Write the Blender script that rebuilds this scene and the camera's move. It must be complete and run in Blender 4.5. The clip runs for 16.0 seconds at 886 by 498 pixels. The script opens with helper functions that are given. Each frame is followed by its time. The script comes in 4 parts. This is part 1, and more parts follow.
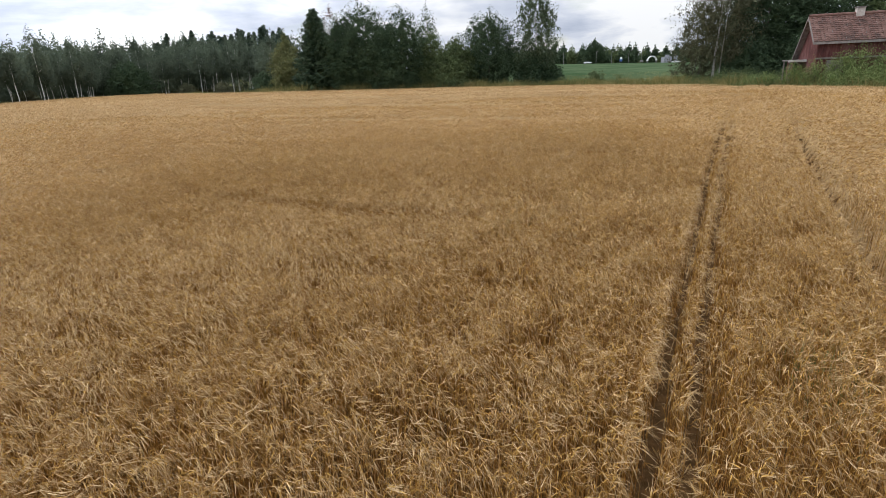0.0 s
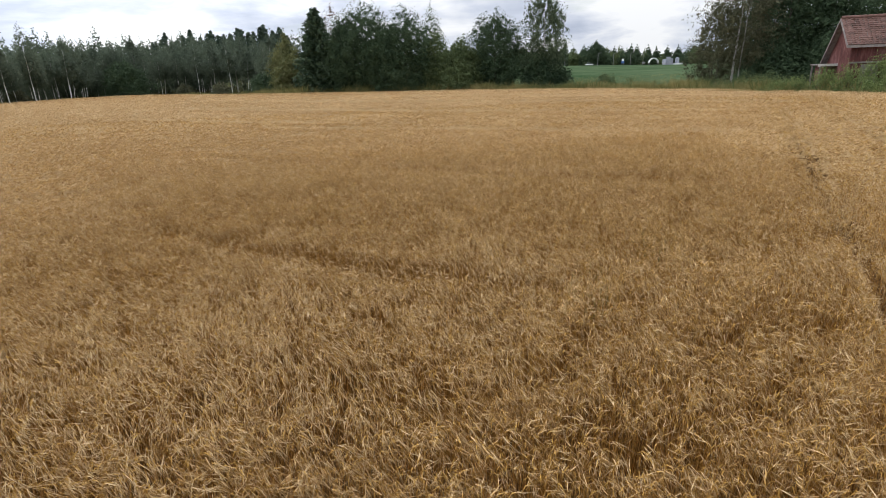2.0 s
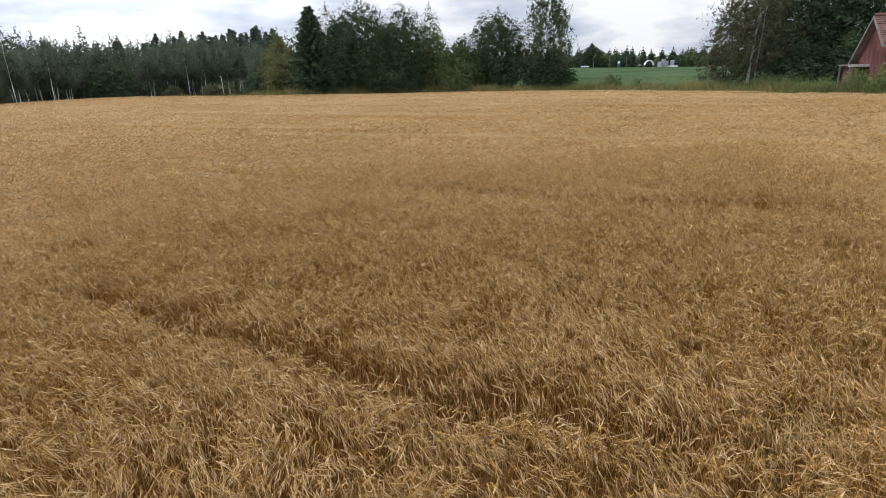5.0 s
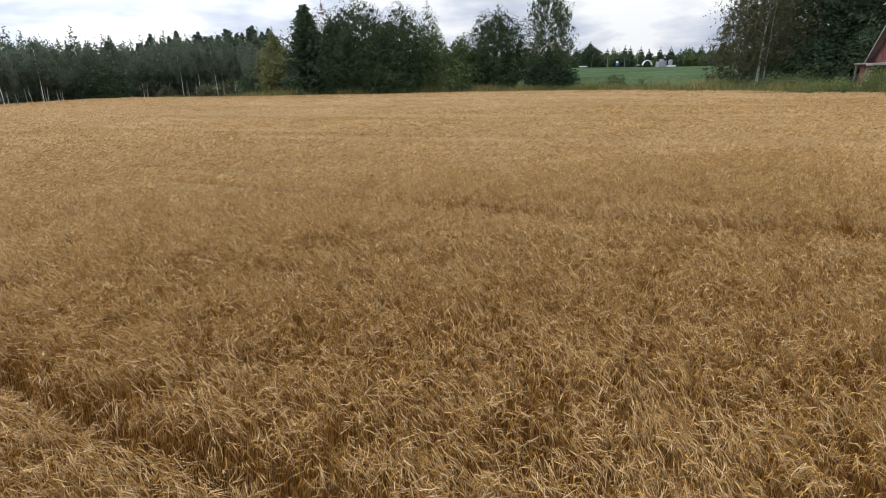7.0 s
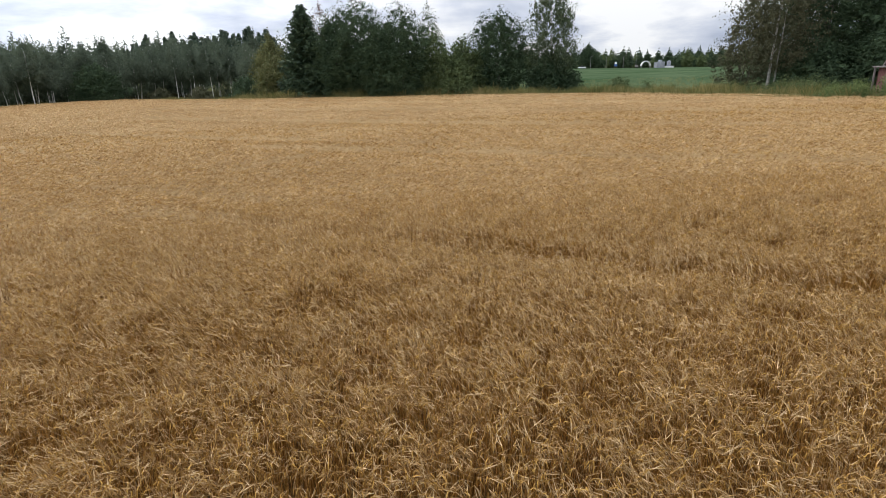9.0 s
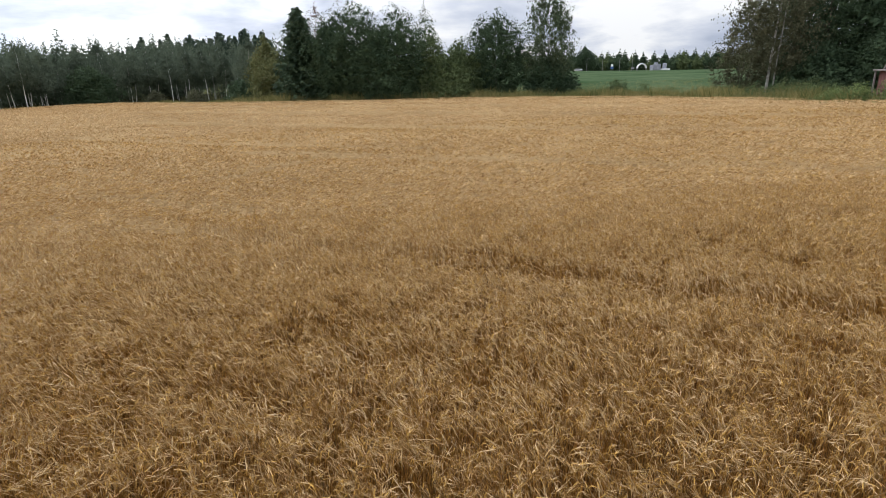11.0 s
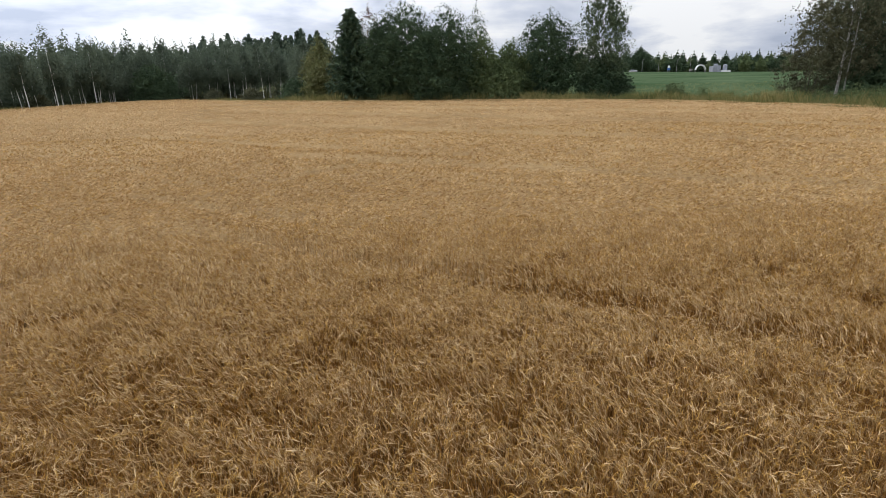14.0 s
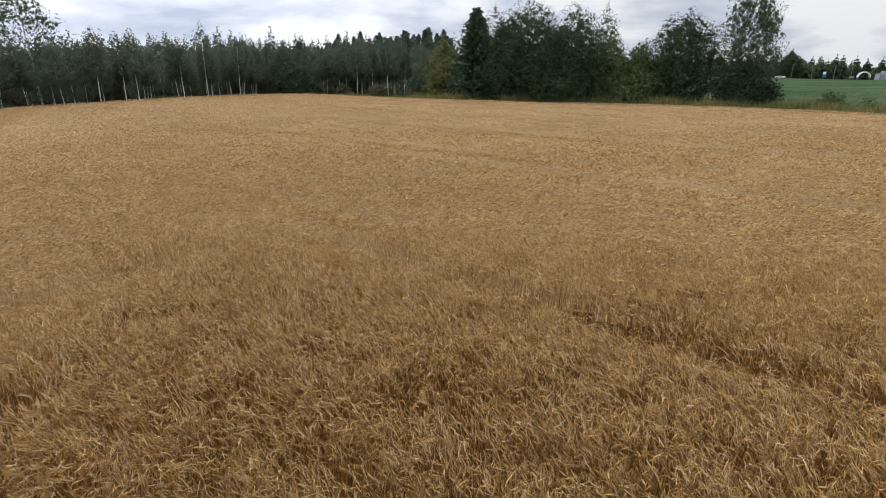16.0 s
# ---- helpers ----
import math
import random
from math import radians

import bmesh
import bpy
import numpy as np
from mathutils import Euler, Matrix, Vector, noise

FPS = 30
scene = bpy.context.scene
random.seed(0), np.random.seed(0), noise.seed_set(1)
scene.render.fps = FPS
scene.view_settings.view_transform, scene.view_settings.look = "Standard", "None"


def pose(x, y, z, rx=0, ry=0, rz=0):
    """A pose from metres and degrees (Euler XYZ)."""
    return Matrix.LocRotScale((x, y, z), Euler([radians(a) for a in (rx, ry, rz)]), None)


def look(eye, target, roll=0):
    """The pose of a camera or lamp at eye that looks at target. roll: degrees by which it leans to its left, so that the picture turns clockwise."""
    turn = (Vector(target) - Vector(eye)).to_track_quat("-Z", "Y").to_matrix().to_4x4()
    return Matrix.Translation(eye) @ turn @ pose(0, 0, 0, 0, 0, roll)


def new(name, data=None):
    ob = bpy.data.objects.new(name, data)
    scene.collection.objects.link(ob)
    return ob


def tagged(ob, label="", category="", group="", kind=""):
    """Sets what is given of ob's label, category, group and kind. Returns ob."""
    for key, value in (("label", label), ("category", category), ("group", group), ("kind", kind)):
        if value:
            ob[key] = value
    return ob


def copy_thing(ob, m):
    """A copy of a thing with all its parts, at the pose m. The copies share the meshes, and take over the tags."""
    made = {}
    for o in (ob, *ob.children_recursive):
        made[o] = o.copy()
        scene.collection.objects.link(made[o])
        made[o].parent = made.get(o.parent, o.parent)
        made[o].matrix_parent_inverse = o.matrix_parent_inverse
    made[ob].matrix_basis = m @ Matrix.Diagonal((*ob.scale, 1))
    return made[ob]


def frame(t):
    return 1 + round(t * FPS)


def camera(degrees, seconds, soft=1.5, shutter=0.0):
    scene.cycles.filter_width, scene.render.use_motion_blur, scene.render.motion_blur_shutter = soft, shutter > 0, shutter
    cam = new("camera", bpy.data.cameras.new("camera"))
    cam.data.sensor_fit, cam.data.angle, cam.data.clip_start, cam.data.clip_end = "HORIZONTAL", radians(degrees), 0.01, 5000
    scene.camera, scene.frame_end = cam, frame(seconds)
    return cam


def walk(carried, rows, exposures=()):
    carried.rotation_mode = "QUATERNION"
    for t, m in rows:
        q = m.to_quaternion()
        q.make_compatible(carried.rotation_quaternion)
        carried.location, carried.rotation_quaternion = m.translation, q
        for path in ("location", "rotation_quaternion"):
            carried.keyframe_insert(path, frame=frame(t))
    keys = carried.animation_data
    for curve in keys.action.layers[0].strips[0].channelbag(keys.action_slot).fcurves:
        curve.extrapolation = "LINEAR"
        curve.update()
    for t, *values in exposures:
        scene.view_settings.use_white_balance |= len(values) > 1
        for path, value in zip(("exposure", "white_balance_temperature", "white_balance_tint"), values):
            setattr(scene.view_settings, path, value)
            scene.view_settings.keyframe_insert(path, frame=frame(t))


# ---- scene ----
cam = camera(77.6, 16.0, soft=0.75)
PATH = [
    (0, (-0.333, -0.029, 2.918), (-0.295, 1.871, 2.296), -2.4),
    (0.5, (-0.517, 0.629, 2.961), (-0.479, 2.529, 2.339), -2.3),
    (1, (-0.675, 1.265, 3.011), (-0.635, 3.166, 2.39), -2.2),
    (1.5, (-0.81, 1.865, 3.051), (-0.769, 3.766, 2.43), -2.2),
    (2, (-0.944, 2.414, 3.061), (-0.901, 4.315, 2.441), -2.1),
    (2.5, (-1.09, 2.884, 3.05), (-1.035, 4.786, 2.431), -2.1),
    (3, (-1.225, 3.365, 3.032), (-1.167, 5.266, 2.414), -2.0),
    (3.5, (-1.332, 3.869, 3.035), (-1.273, 5.77, 2.418), -2.0),
    (4, (-1.427, 4.367, 3.039), (-1.367, 6.269, 2.423), -2.0),
    (4.2, (-1.46, 4.531, 3.025), (-1.399, 6.434, 2.412), -2.0),
    (6.3, (-1.652, 6.329, 2.898), (-1.583, 8.231, 2.284), -2.0),
    (6.5, (-1.662, 6.469, 2.902), (-1.592, 8.371, 2.289), -2.0),
    (7, (-1.687, 6.825, 2.908), (-1.615, 8.728, 2.295), -2.1),
    (7.5, (-1.729, 7.208, 2.938), (-1.655, 9.111, 2.326), -2.1),
    (8, (-1.8, 7.623, 2.978), (-1.723, 9.526, 2.366), -2.1),
    (8.5, (-1.864, 8.03, 3.03), (-1.785, 9.933, 2.418), -2.1),
    (9, (-1.909, 8.422, 3.059), (-1.829, 10.324, 2.448), -2.1),
    (9.5, (-1.929, 8.765, 3.081), (-1.847, 10.667, 2.471), -2.1),
    (9.7, (-1.945, 8.843, 3.08), (-1.86, 10.748, 2.477), -2.1),
    (12, (-1.942, 8.937, 3.192), (-1.849, 10.841, 2.585), -2.1),
    (12.5, (-1.898, 8.969, 3.222), (-1.805, 10.872, 2.614), -2.1),
    (13, (-1.876, 9.024, 3.236), (-1.822, 10.929, 2.631), -2.0),
    (13.5, (-1.86, 9.091, 3.261), (-1.874, 10.998, 2.658), -1.8),
    (14, (-1.848, 9.177, 3.284), (-1.918, 11.083, 2.683), -1.6),
    (14.5, (-1.854, 9.301, 3.3), (-2.0, 11.204, 2.701), -1.3),
    (15, (-1.869, 9.481, 3.313), (-2.104, 11.375, 2.716), -1.0),
    (15.5, (-1.896, 9.709, 3.319), (-2.229, 11.589, 2.722), -0.6),
    (16, (-1.94, 9.966, 3.316), (-2.394, 11.82, 2.72), -0.2),
]
walk(cam, [(t, look(eye, target, roll)) for t, eye, target, roll in PATH], exposures=((0.0, 0.0), (12.0, 0.0), (16.0, -0.22)))

# ---- light ----
SUN_AZ, SUN_EL = -50.0, 40.0          # degrees; azimuth to the left of straight ahead (+y)
world = bpy.data.worlds.new("sky")
scene.world = world
world.use_nodes = True
wt = world.node_tree
wt.nodes.clear()


def wn(kind, **props):
    n = wt.nodes.new(kind)
    for k, v in props.items():
        if k == "sky_type":
            n.sky_type = v
        elif k == "operation":
            n.operation = v
    return n


def build_sky():
    coord = wn("ShaderNodeTexCoord")
    sep = wn("ShaderNodeSeparateXYZ")
    wt.links.new(coord.outputs["Generated"], sep.inputs[0])
    # clouds lie on a flat layer, so they flatten towards the horizon
    up = wn("ShaderNodeMath", operation="ABSOLUTE")
    wt.links.new(sep.outputs[2], up.inputs[0])
    lift = wn("ShaderNodeMath", operation="ADD")
    wt.links.new(up.outputs[0], lift.inputs[0])
    lift.inputs[1].default_value = 0.20
    dx = wn("ShaderNodeMath", operation="DIVIDE")
    dy = wn("ShaderNodeMath", operation="DIVIDE")
    wt.links.new(sep.outputs[0], dx.inputs[0])
    wt.links.new(lift.outputs[0], dx.inputs[1])
    wt.links.new(sep.outputs[1], dy.inputs[0])
    wt.links.new(lift.outputs[0], dy.inputs[1])
    flat = wn("ShaderNodeCombineXYZ")
    wt.links.new(dx.outputs[0], flat.inputs[0])
    wt.links.new(dy.outputs[0], flat.inputs[1])
    big = wn("ShaderNodeTexNoise")
    big.inputs["Scale"].default_value = 1.0
    big.inputs["Detail"].default_value = 7.0
    big.inputs["Roughness"].default_value = 0.55
    big.inputs["Distortion"].default_value = 0.4
    wt.links.new(flat.outputs[0], big.inputs["Vector"])
    shade = wn("ShaderNodeValToRGB")
    cr = shade.color_ramp
    cr.elements[0].position, cr.elements[0].color = 0.40, (0.46, 0.52, 0.65, 1)
    cr.elements[1].position, cr.elements[1].color = 0.57, (0.95, 0.97, 1.0, 1)
    mid = cr.elements.new(0.48)
    mid.color = (0.65, 0.70, 0.81, 1)
    # heaped clouds low over the horizon
    squash = wn("ShaderNodeMapping")
    squash.inputs["Scale"].default_value = (1, 1, 2.6)
    wt.links.new(coord.outputs["Generated"], squash.inputs["Vector"])
    heap = wn("ShaderNodeTexNoise")
    heap.inputs["Scale"].default_value = 4.5
    heap.inputs["Detail"].default_value = 7.0
    heap.inputs["Roughness"].default_value = 0.52
    wt.links.new(squash.outputs[0], heap.inputs["Vector"])
    both = wn("ShaderNodeMath", operation="ADD")
    wt.links.new(big.outputs["Fac"], both.inputs[0])
    wt.links.new(heap.outputs["Fac"], both.inputs[1])
    half = wn("ShaderNodeMath", operation="MULTIPLY")
    wt.links.new(both.outputs[0], half.inputs[0])
    half.inputs[1].default_value = 0.5
    wt.links.new(half.outputs[0], shade.inputs[0])
    # overcast skies are brighter overhead than at the horizon
    zen = wn("ShaderNodeMapRange")
    zen.inputs["From Min"].default_value = 0.0
    zen.inputs["From Max"].default_value = 1.0
    zen.inputs["To Min"].default_value = 0.92
    zen.inputs["To Max"].default_value = 2.2
    wt.links.new(up.outputs[0], zen.inputs["Value"])
    # thin cloud glows round the veiled sun
    facing = wn("ShaderNodeVectorMath", operation="DOT_PRODUCT")
    wt.links.new(coord.outputs["Generated"], facing.inputs[0])
    facing.inputs[1].default_value = (math.sin(radians(SUN_AZ)) * math.cos(radians(SUN_EL)), math.cos(radians(SUN_AZ)) * math.cos(radians(SUN_EL)), math.sin(radians(SUN_EL)))
    glow = wn("ShaderNodeMapRange")
    glow.interpolation_type = "SMOOTHSTEP"
    glow.inputs["From Min"].default_value = 0.45
    glow.inputs["From Max"].default_value = 1.0
    glow.inputs["To Min"].default_value = 1.0
    glow.inputs["To Max"].default_value = 1.6
    wt.links.new(facing.outputs["Value"], glow.inputs["Value"])
    lit = wn("ShaderNodeMath", operation="MULTIPLY")
    wt.links.new(zen.outputs[0], lit.inputs[0])
    wt.links.new(glow.outputs[0], lit.inputs[1])
    cloud = wn("ShaderNodeVectorMath", operation="SCALE")
    wt.links.new(shade.outputs[0], cloud.inputs[0])
    wt.links.new(lit.outputs[0], cloud.inputs["Scale"])
    sky = wn("ShaderNodeTexSky", sky_type="NISHITA")
    sky.sun_disc = False
    sky.sun_elevation = radians(SUN_EL)
    sky.sun_rotation = radians(SUN_AZ)
    blue = wn("ShaderNodeVectorMath", operation="SCALE")
    wt.links.new(sky.outputs[0], blue.inputs[0])
    blue.inputs["Scale"].default_value = 0.10
    cover = wn("ShaderNodeTexNoise")
    cover.inputs["Scale"].default_value = 0.9
    cover.inputs["Detail"].default_value = 6.0
    wt.links.new(flat.outputs[0], cover.inputs["Vector"])
    gap = wn("ShaderNodeMapRange")
    gap.inputs["From Min"].default_value = 0.30
    gap.inputs["From Max"].default_value = 0.42
    wt.links.new(cover.outputs["Fac"], gap.inputs["Value"])
    mix = wn("ShaderNodeMix")
    mix.data_type = "RGBA"
    wt.links.new(gap.outputs[0], mix.inputs["Factor"])
    wt.links.new(blue.outputs[0], mix.inputs["A"])
    wt.links.new(cloud.outputs[0], mix.inputs["B"])
    bg = wn("ShaderNodeBackground")
    bg.inputs["Strength"].default_value = 1.0
    wt.links.new(mix.outputs["Result"], bg.inputs["Color"])
    out = wn("ShaderNodeOutputWorld")
    wt.links.new(bg.outputs[0], out.inputs[0])


build_sky()
sun = new("sun", bpy.data.lights.new("sun", "SUN"))
sun.data.energy, sun.data.angle, sun.data.color = 0.85, radians(14), (1.0, 0.95, 0.87)
sun_way = Vector((math.sin(radians(SUN_AZ)) * math.cos(radians(SUN_EL)), math.cos(radians(SUN_AZ)) * math.cos(radians(SUN_EL)), math.sin(radians(SUN_EL))))
sun.matrix_world = look(sun_way * 200, (0, 0, 0))

# ---- materials ----


def material(name, lo, hi, scale=6.0, rough=0.85, spread=0.0, big=0.0, big_scale=0.15, bump=0.0, through_light=0.0, metal=0.0, mid=None, stretch=(1, 1, 1), spec=0.3, streak=0.0):
    """Two colours mixed by grain, by chance from piece to piece (spread) and by large stains (big)."""
    m = bpy.data.materials.new(name)
    m.use_nodes = True
    t = m.node_tree
    bsdf = t.nodes["Principled BSDF"]
    geo = t.nodes.new("ShaderNodeNewGeometry")
    mapping = t.nodes.new("ShaderNodeMapping")
    mapping.inputs["Scale"].default_value = stretch
    t.links.new(geo.outputs["Position"], mapping.inputs["Vector"])
    grain = t.nodes.new("ShaderNodeTexNoise")
    grain.inputs["Scale"].default_value = scale
    grain.inputs["Detail"].default_value = 6.0
    grain.inputs["Roughness"].default_value = 0.65
    t.links.new(mapping.outputs[0], grain.inputs["Vector"])
    value = grain.outputs["Fac"]
    if spread:
        isl = t.nodes.new("ShaderNodeMath")
        isl.operation = "MULTIPLY_ADD"
        t.links.new(geo.outputs["Random Per Island"], isl.inputs[0])
        isl.inputs[1].default_value = spread
        isl.inputs[2].default_value = -spread / 2
        add = t.nodes.new("ShaderNodeMath")
        t.links.new(value, add.inputs[0])
        t.links.new(isl.outputs[0], add.inputs[1])
        value = add.outputs[0]
    if big:
        stain = t.nodes.new("ShaderNodeTexNoise")
        stain.inputs["Scale"].default_value = big_scale
        stain.inputs["Detail"].default_value = 4.0
        drift = t.nodes.new("ShaderNodeMapping")
        drift.inputs["Rotation"].default_value = (0, 0, radians(29.4 if streak else 0))
        drift.inputs["Scale"].default_value = (streak or 1, 1, 1)
        t.links.new(geo.outputs["Position"], drift.inputs["Vector"])
        t.links.new(drift.outputs[0], stain.inputs["Vector"])
        amp = t.nodes.new("ShaderNodeMath")
        amp.operation = "MULTIPLY_ADD"
        t.links.new(stain.outputs["Fac"], amp.inputs[0])
        amp.inputs[1].default_value = big
        amp.inputs[2].default_value = -big / 2
        add = t.nodes.new("ShaderNodeMath")
        t.links.new(value, add.inputs[0])
        t.links.new(amp.outputs[0], add.inputs[1])
        value = add.outputs[0]
    ramp = t.nodes.new("ShaderNodeValToRGB")
    ramp.color_ramp.elements[0].position, ramp.color_ramp.elements[0].color = 0.28, (*lo, 1)
    ramp.color_ramp.elements[1].position, ramp.color_ramp.elements[1].color = 0.72, (*hi, 1)
    if mid:
        ramp.color_ramp.elements.new(0.5).color = (*mid, 1)
    t.links.new(value, ramp.inputs[0])
    t.links.new(ramp.outputs[0], bsdf.inputs["Base Color"])
    bsdf.inputs["Roughness"].default_value = rough
    bsdf.inputs["Metallic"].default_value = metal
    bsdf.inputs["Specular IOR Level"].default_value = spec
    if bump:
        b = t.nodes.new("ShaderNodeBump")
        b.inputs["Strength"].default_value = 0.8
        b.inputs["Distance"].default_value = bump
        t.links.new(grain.outputs["Fac"], b.inputs["Height"])
        t.links.new(b.outputs[0], bsdf.inputs["Normal"])
    if through_light:
        tr = t.nodes.new("ShaderNodeBsdfTranslucent")
        t.links.new(ramp.outputs[0], tr.inputs["Color"])
        mx = t.nodes.new("ShaderNodeMixShader")
        mx.inputs[0].default_value = through_light
        t.links.new(bsdf.outputs[0], mx.inputs[1])
        t.links.new(tr.outputs[0], mx.inputs[2])
        t.links.new(mx.outputs[0], t.nodes["Material Output"].inputs["Surface"])
    return m


STRAW = material("barley_heads", (0.24, 0.122, 0.026), (0.56, 0.335, 0.088), 3.0, 0.75, 0.9, 0.5, 0.16, through_light=0.14, mid=(0.41, 0.235, 0.056), streak=0.35, spec=0.12)
# pale straw, lightened further in colour for the grazing sheen of far awns
BEARD = material("barley_beards", (0.34, 0.203, 0.078), (0.70, 0.51, 0.28), 3.0, 0.65, 0.9, 0.5, 0.16, through_light=0.12, mid=(0.54, 0.367, 0.170), streak=0.35, spec=0.2)
# stalk brown is darkened to stand for shade deep in the crop
SHADED_STALK = material("barley_stalks", (0.14, 0.064, 0.015), (0.48, 0.255, 0.062), 3.0, 0.8, 0.95, 0.4, 0.3, through_light=0.05, spec=0.08)
# bed sheet in place of dense stalks; its brown includes their inner shade
BED = material("crop_bed", (0.21, 0.130, 0.056), (0.45, 0.312, 0.155), 9.0, 0.95, 0, 0.5, 0.2, bump=0.12, mid=(0.34, 0.226, 0.106), spec=0.05)
EARTH = material("field_earth", (0.05, 0.027, 0.010), (0.14, 0.078, 0.030), 9.0, 1.0, 0, 0.4, 0.5, bump=0.03, spec=0.05)
SOIL = material("grassy_soil", (0.045, 0.05, 0.02), (0.11, 0.105, 0.045), 1.5, 1.0, 0, 0.8, 0.06, bump=0.05, spec=0.0)
MEADOW = material("green_crop", (0.034, 0.064, 0.028), (0.092, 0.125, 0.066), 0.8, 1.0, 0, 1.1, 0.05, bump=0.10, spec=0.0)
GRASS = material("tall_grass", (0.10, 0.115, 0.035), (0.33, 0.27, 0.11), 0.8, 0.85, 0.5, 0.8, 0.12, through_light=0.3, mid=(0.20, 0.19, 0.065))
# growth under the birches, coloured dark in place of the shade inside the wood
UNDER = material("shade_dark_growth", (0.032, 0.040, 0.020), (0.10, 0.094, 0.046), 0.8, 0.85, 0.5, 0.9, 0.07, through_light=0.25)
WEED = material("fresh_weeds", (0.085, 0.13, 0.042), (0.23, 0.285, 0.10), 1.2, 0.8, 0.5, 0.6, 0.2, through_light=0.3)
LEAF_DARK = material("dark_leaves", (0.040, 0.067, 0.036), (0.076, 0.113, 0.056), 0.9, 0.8, 0.3, 0.6, 0.35, through_light=0.18, spec=0.15)
LEAF_MID = material("willow_leaves", (0.07, 0.10, 0.042), (0.15, 0.19, 0.08), 0.9, 0.8, 0.3, 0.6, 0.35, through_light=0.2, spec=0.15)
LEAF_YELLOW = material("yellowing_leaves", (0.09, 0.102, 0.034), (0.185, 0.185, 0.072), 0.9, 0.75, 0.5, 0.5, 0.25, through_light=0.25)
LEAF_BIRCH = material("birch_leaves", (0.055, 0.082, 0.042), (0.13, 0.165, 0.085), 0.9, 0.7, 0.5, 0.4, 0.25, through_light=0.28)
# birch leaves of the wood, lightened and greyed to imitate distance haze
LEAF_HAZE = material("hazed_birch_leaves", (0.092, 0.120, 0.085), (0.155, 0.185, 0.125), 0.5, 0.85, 0.3, 0.6, 0.12, through_light=0.42, spec=0.1)
LEAF_OLIVE = material("olive_leaves", (0.065, 0.07, 0.038), (0.15, 0.15, 0.085), 0.9, 0.8, 0.35, 0.5, 0.35, through_light=0.2, spec=0.15)
LEAF_BROWN = material("dry_twigs", (0.12, 0.085, 0.07), (0.22, 0.16, 0.13), 0.9, 0.8, 0.5)
NEEDLE = material("spruce_needles", (0.030, 0.058, 0.032), (0.07, 0.105, 0.052), 0.9, 0.7, 0.5, 0.3, 0.4, through_light=0.1)
PINE = material("pine_needles", (0.035, 0.062, 0.042), (0.08, 0.115, 0.07), 0.6, 0.7, 0.5, 0.3, 0.1, through_light=0.1)
BARK = material("grey_bark", (0.06, 0.05, 0.04), (0.17, 0.15, 0.13), 7, 0.95, bump=0.02, stretch=(1, 1, 0.3))
BIRCH_BARK = material("birch_bark", (0.06, 0.055, 0.05), (0.66, 0.63, 0.58), 2.6, 0.85, bump=0.01, mid=(0.38, 0.36, 0.33), stretch=(1, 1, 2.5))
YOUNG_BARK = material("young_birch_bark", (0.16, 0.15, 0.14), (0.82, 0.80, 0.76), 2.6, 0.85, bump=0.005, mid=(0.68, 0.66, 0.62), stretch=(1, 1, 2.5))
WHITE_BARK = material("white_birch_bark", (0.30, 0.29, 0.27), (0.88, 0.87, 0.84), 2.6, 0.8, bump=0.005, mid=(0.80, 0.78, 0.75), stretch=(1, 1, 2.5))
RED_BOARD = material("weathered_red_boards", (0.065, 0.026, 0.024), (0.18, 0.09, 0.083), 5, 0.9, 0.3, 0.7, 0.9, bump=0.006, mid=(0.11, 0.038, 0.035), stretch=(1, 1, 0.15))
GREY_BOARD = material("grey_boards", (0.12, 0.10, 0.095), (0.28, 0.25, 0.235), 5, 0.9, 0.3, bump=0.005, stretch=(1, 1, 0.2))
WHITE_TRIM = material("worn_white_paint", (0.42, 0.40, 0.38), (0.70, 0.68, 0.66), 4, 0.7)
TILE = material("red_clay_tiles", (0.075, 0.046, 0.038), (0.20, 0.118, 0.096), 2.0, 0.85, 0.2, 0.7, 0.8, bump=0.01, mid=(0.145, 0.078, 0.061))
CHIMNEY = material("pale_render", (0.40, 0.35, 0.32), (0.58, 0.54, 0.50), 6, 0.9, bump=0.02)
DARK = material("dark_opening", (0.012, 0.012, 0.014), (0.03, 0.03, 0.032), 4, 0.6)
SILO = material("silo_cladding", (0.26, 0.28, 0.32), (0.40, 0.42, 0.47), 0.5, 0.5, metal=0.2)
WHITE = material("white_sheet", (0.72, 0.74, 0.74), (0.86, 0.87, 0.88), 0.5, 0.6)
BLUE = material("blue_sign", (0.05, 0.13, 0.36), (0.08, 0.18, 0.44), 1.0, 0.5)
METAL = material("galvanised_steel", (0.22, 0.22, 0.22), (0.36, 0.36, 0.36), 2.0, 0.5, metal=0.5)
ROAD = material("road_asphalt", (0.12, 0.115, 0.11), (0.20, 0.19, 0.18), 0.5, 0.9)
VERGE = material("dry_verge", (0.25, 0.20, 0.10), (0.40, 0.33, 0.18), 0.5, 0.95)
RUBBER = material("tyre_rubber", (0.015, 0.015, 0.015), (0.03, 0.03, 0.03), 4, 0.8)
GLASS = material("car_glass", (0.03, 0.035, 0.04), (0.05, 0.055, 0.06), 1, 0.08, spec=0.6)

# ---- mesh helpers ----
NPR = np.random.default_rng(7)


def smoothstep(a, b, v):
    t = np.clip((v - a) / (b - a), 0, 1)
    return t * t * (3 - 2 * t)


def field_rise(x, y):
    """The gentle swell of the field, in metres."""
    u, v = np.clip(x / 1.18, -45, 29), np.clip(y / 1.18, -7, 76)
    return 1.18 * (-0.344 + 0.01021 * u + 0.03252 * v - 0.000233 * u * u - 0.000485 * u * v - 0.000482 * v * v)


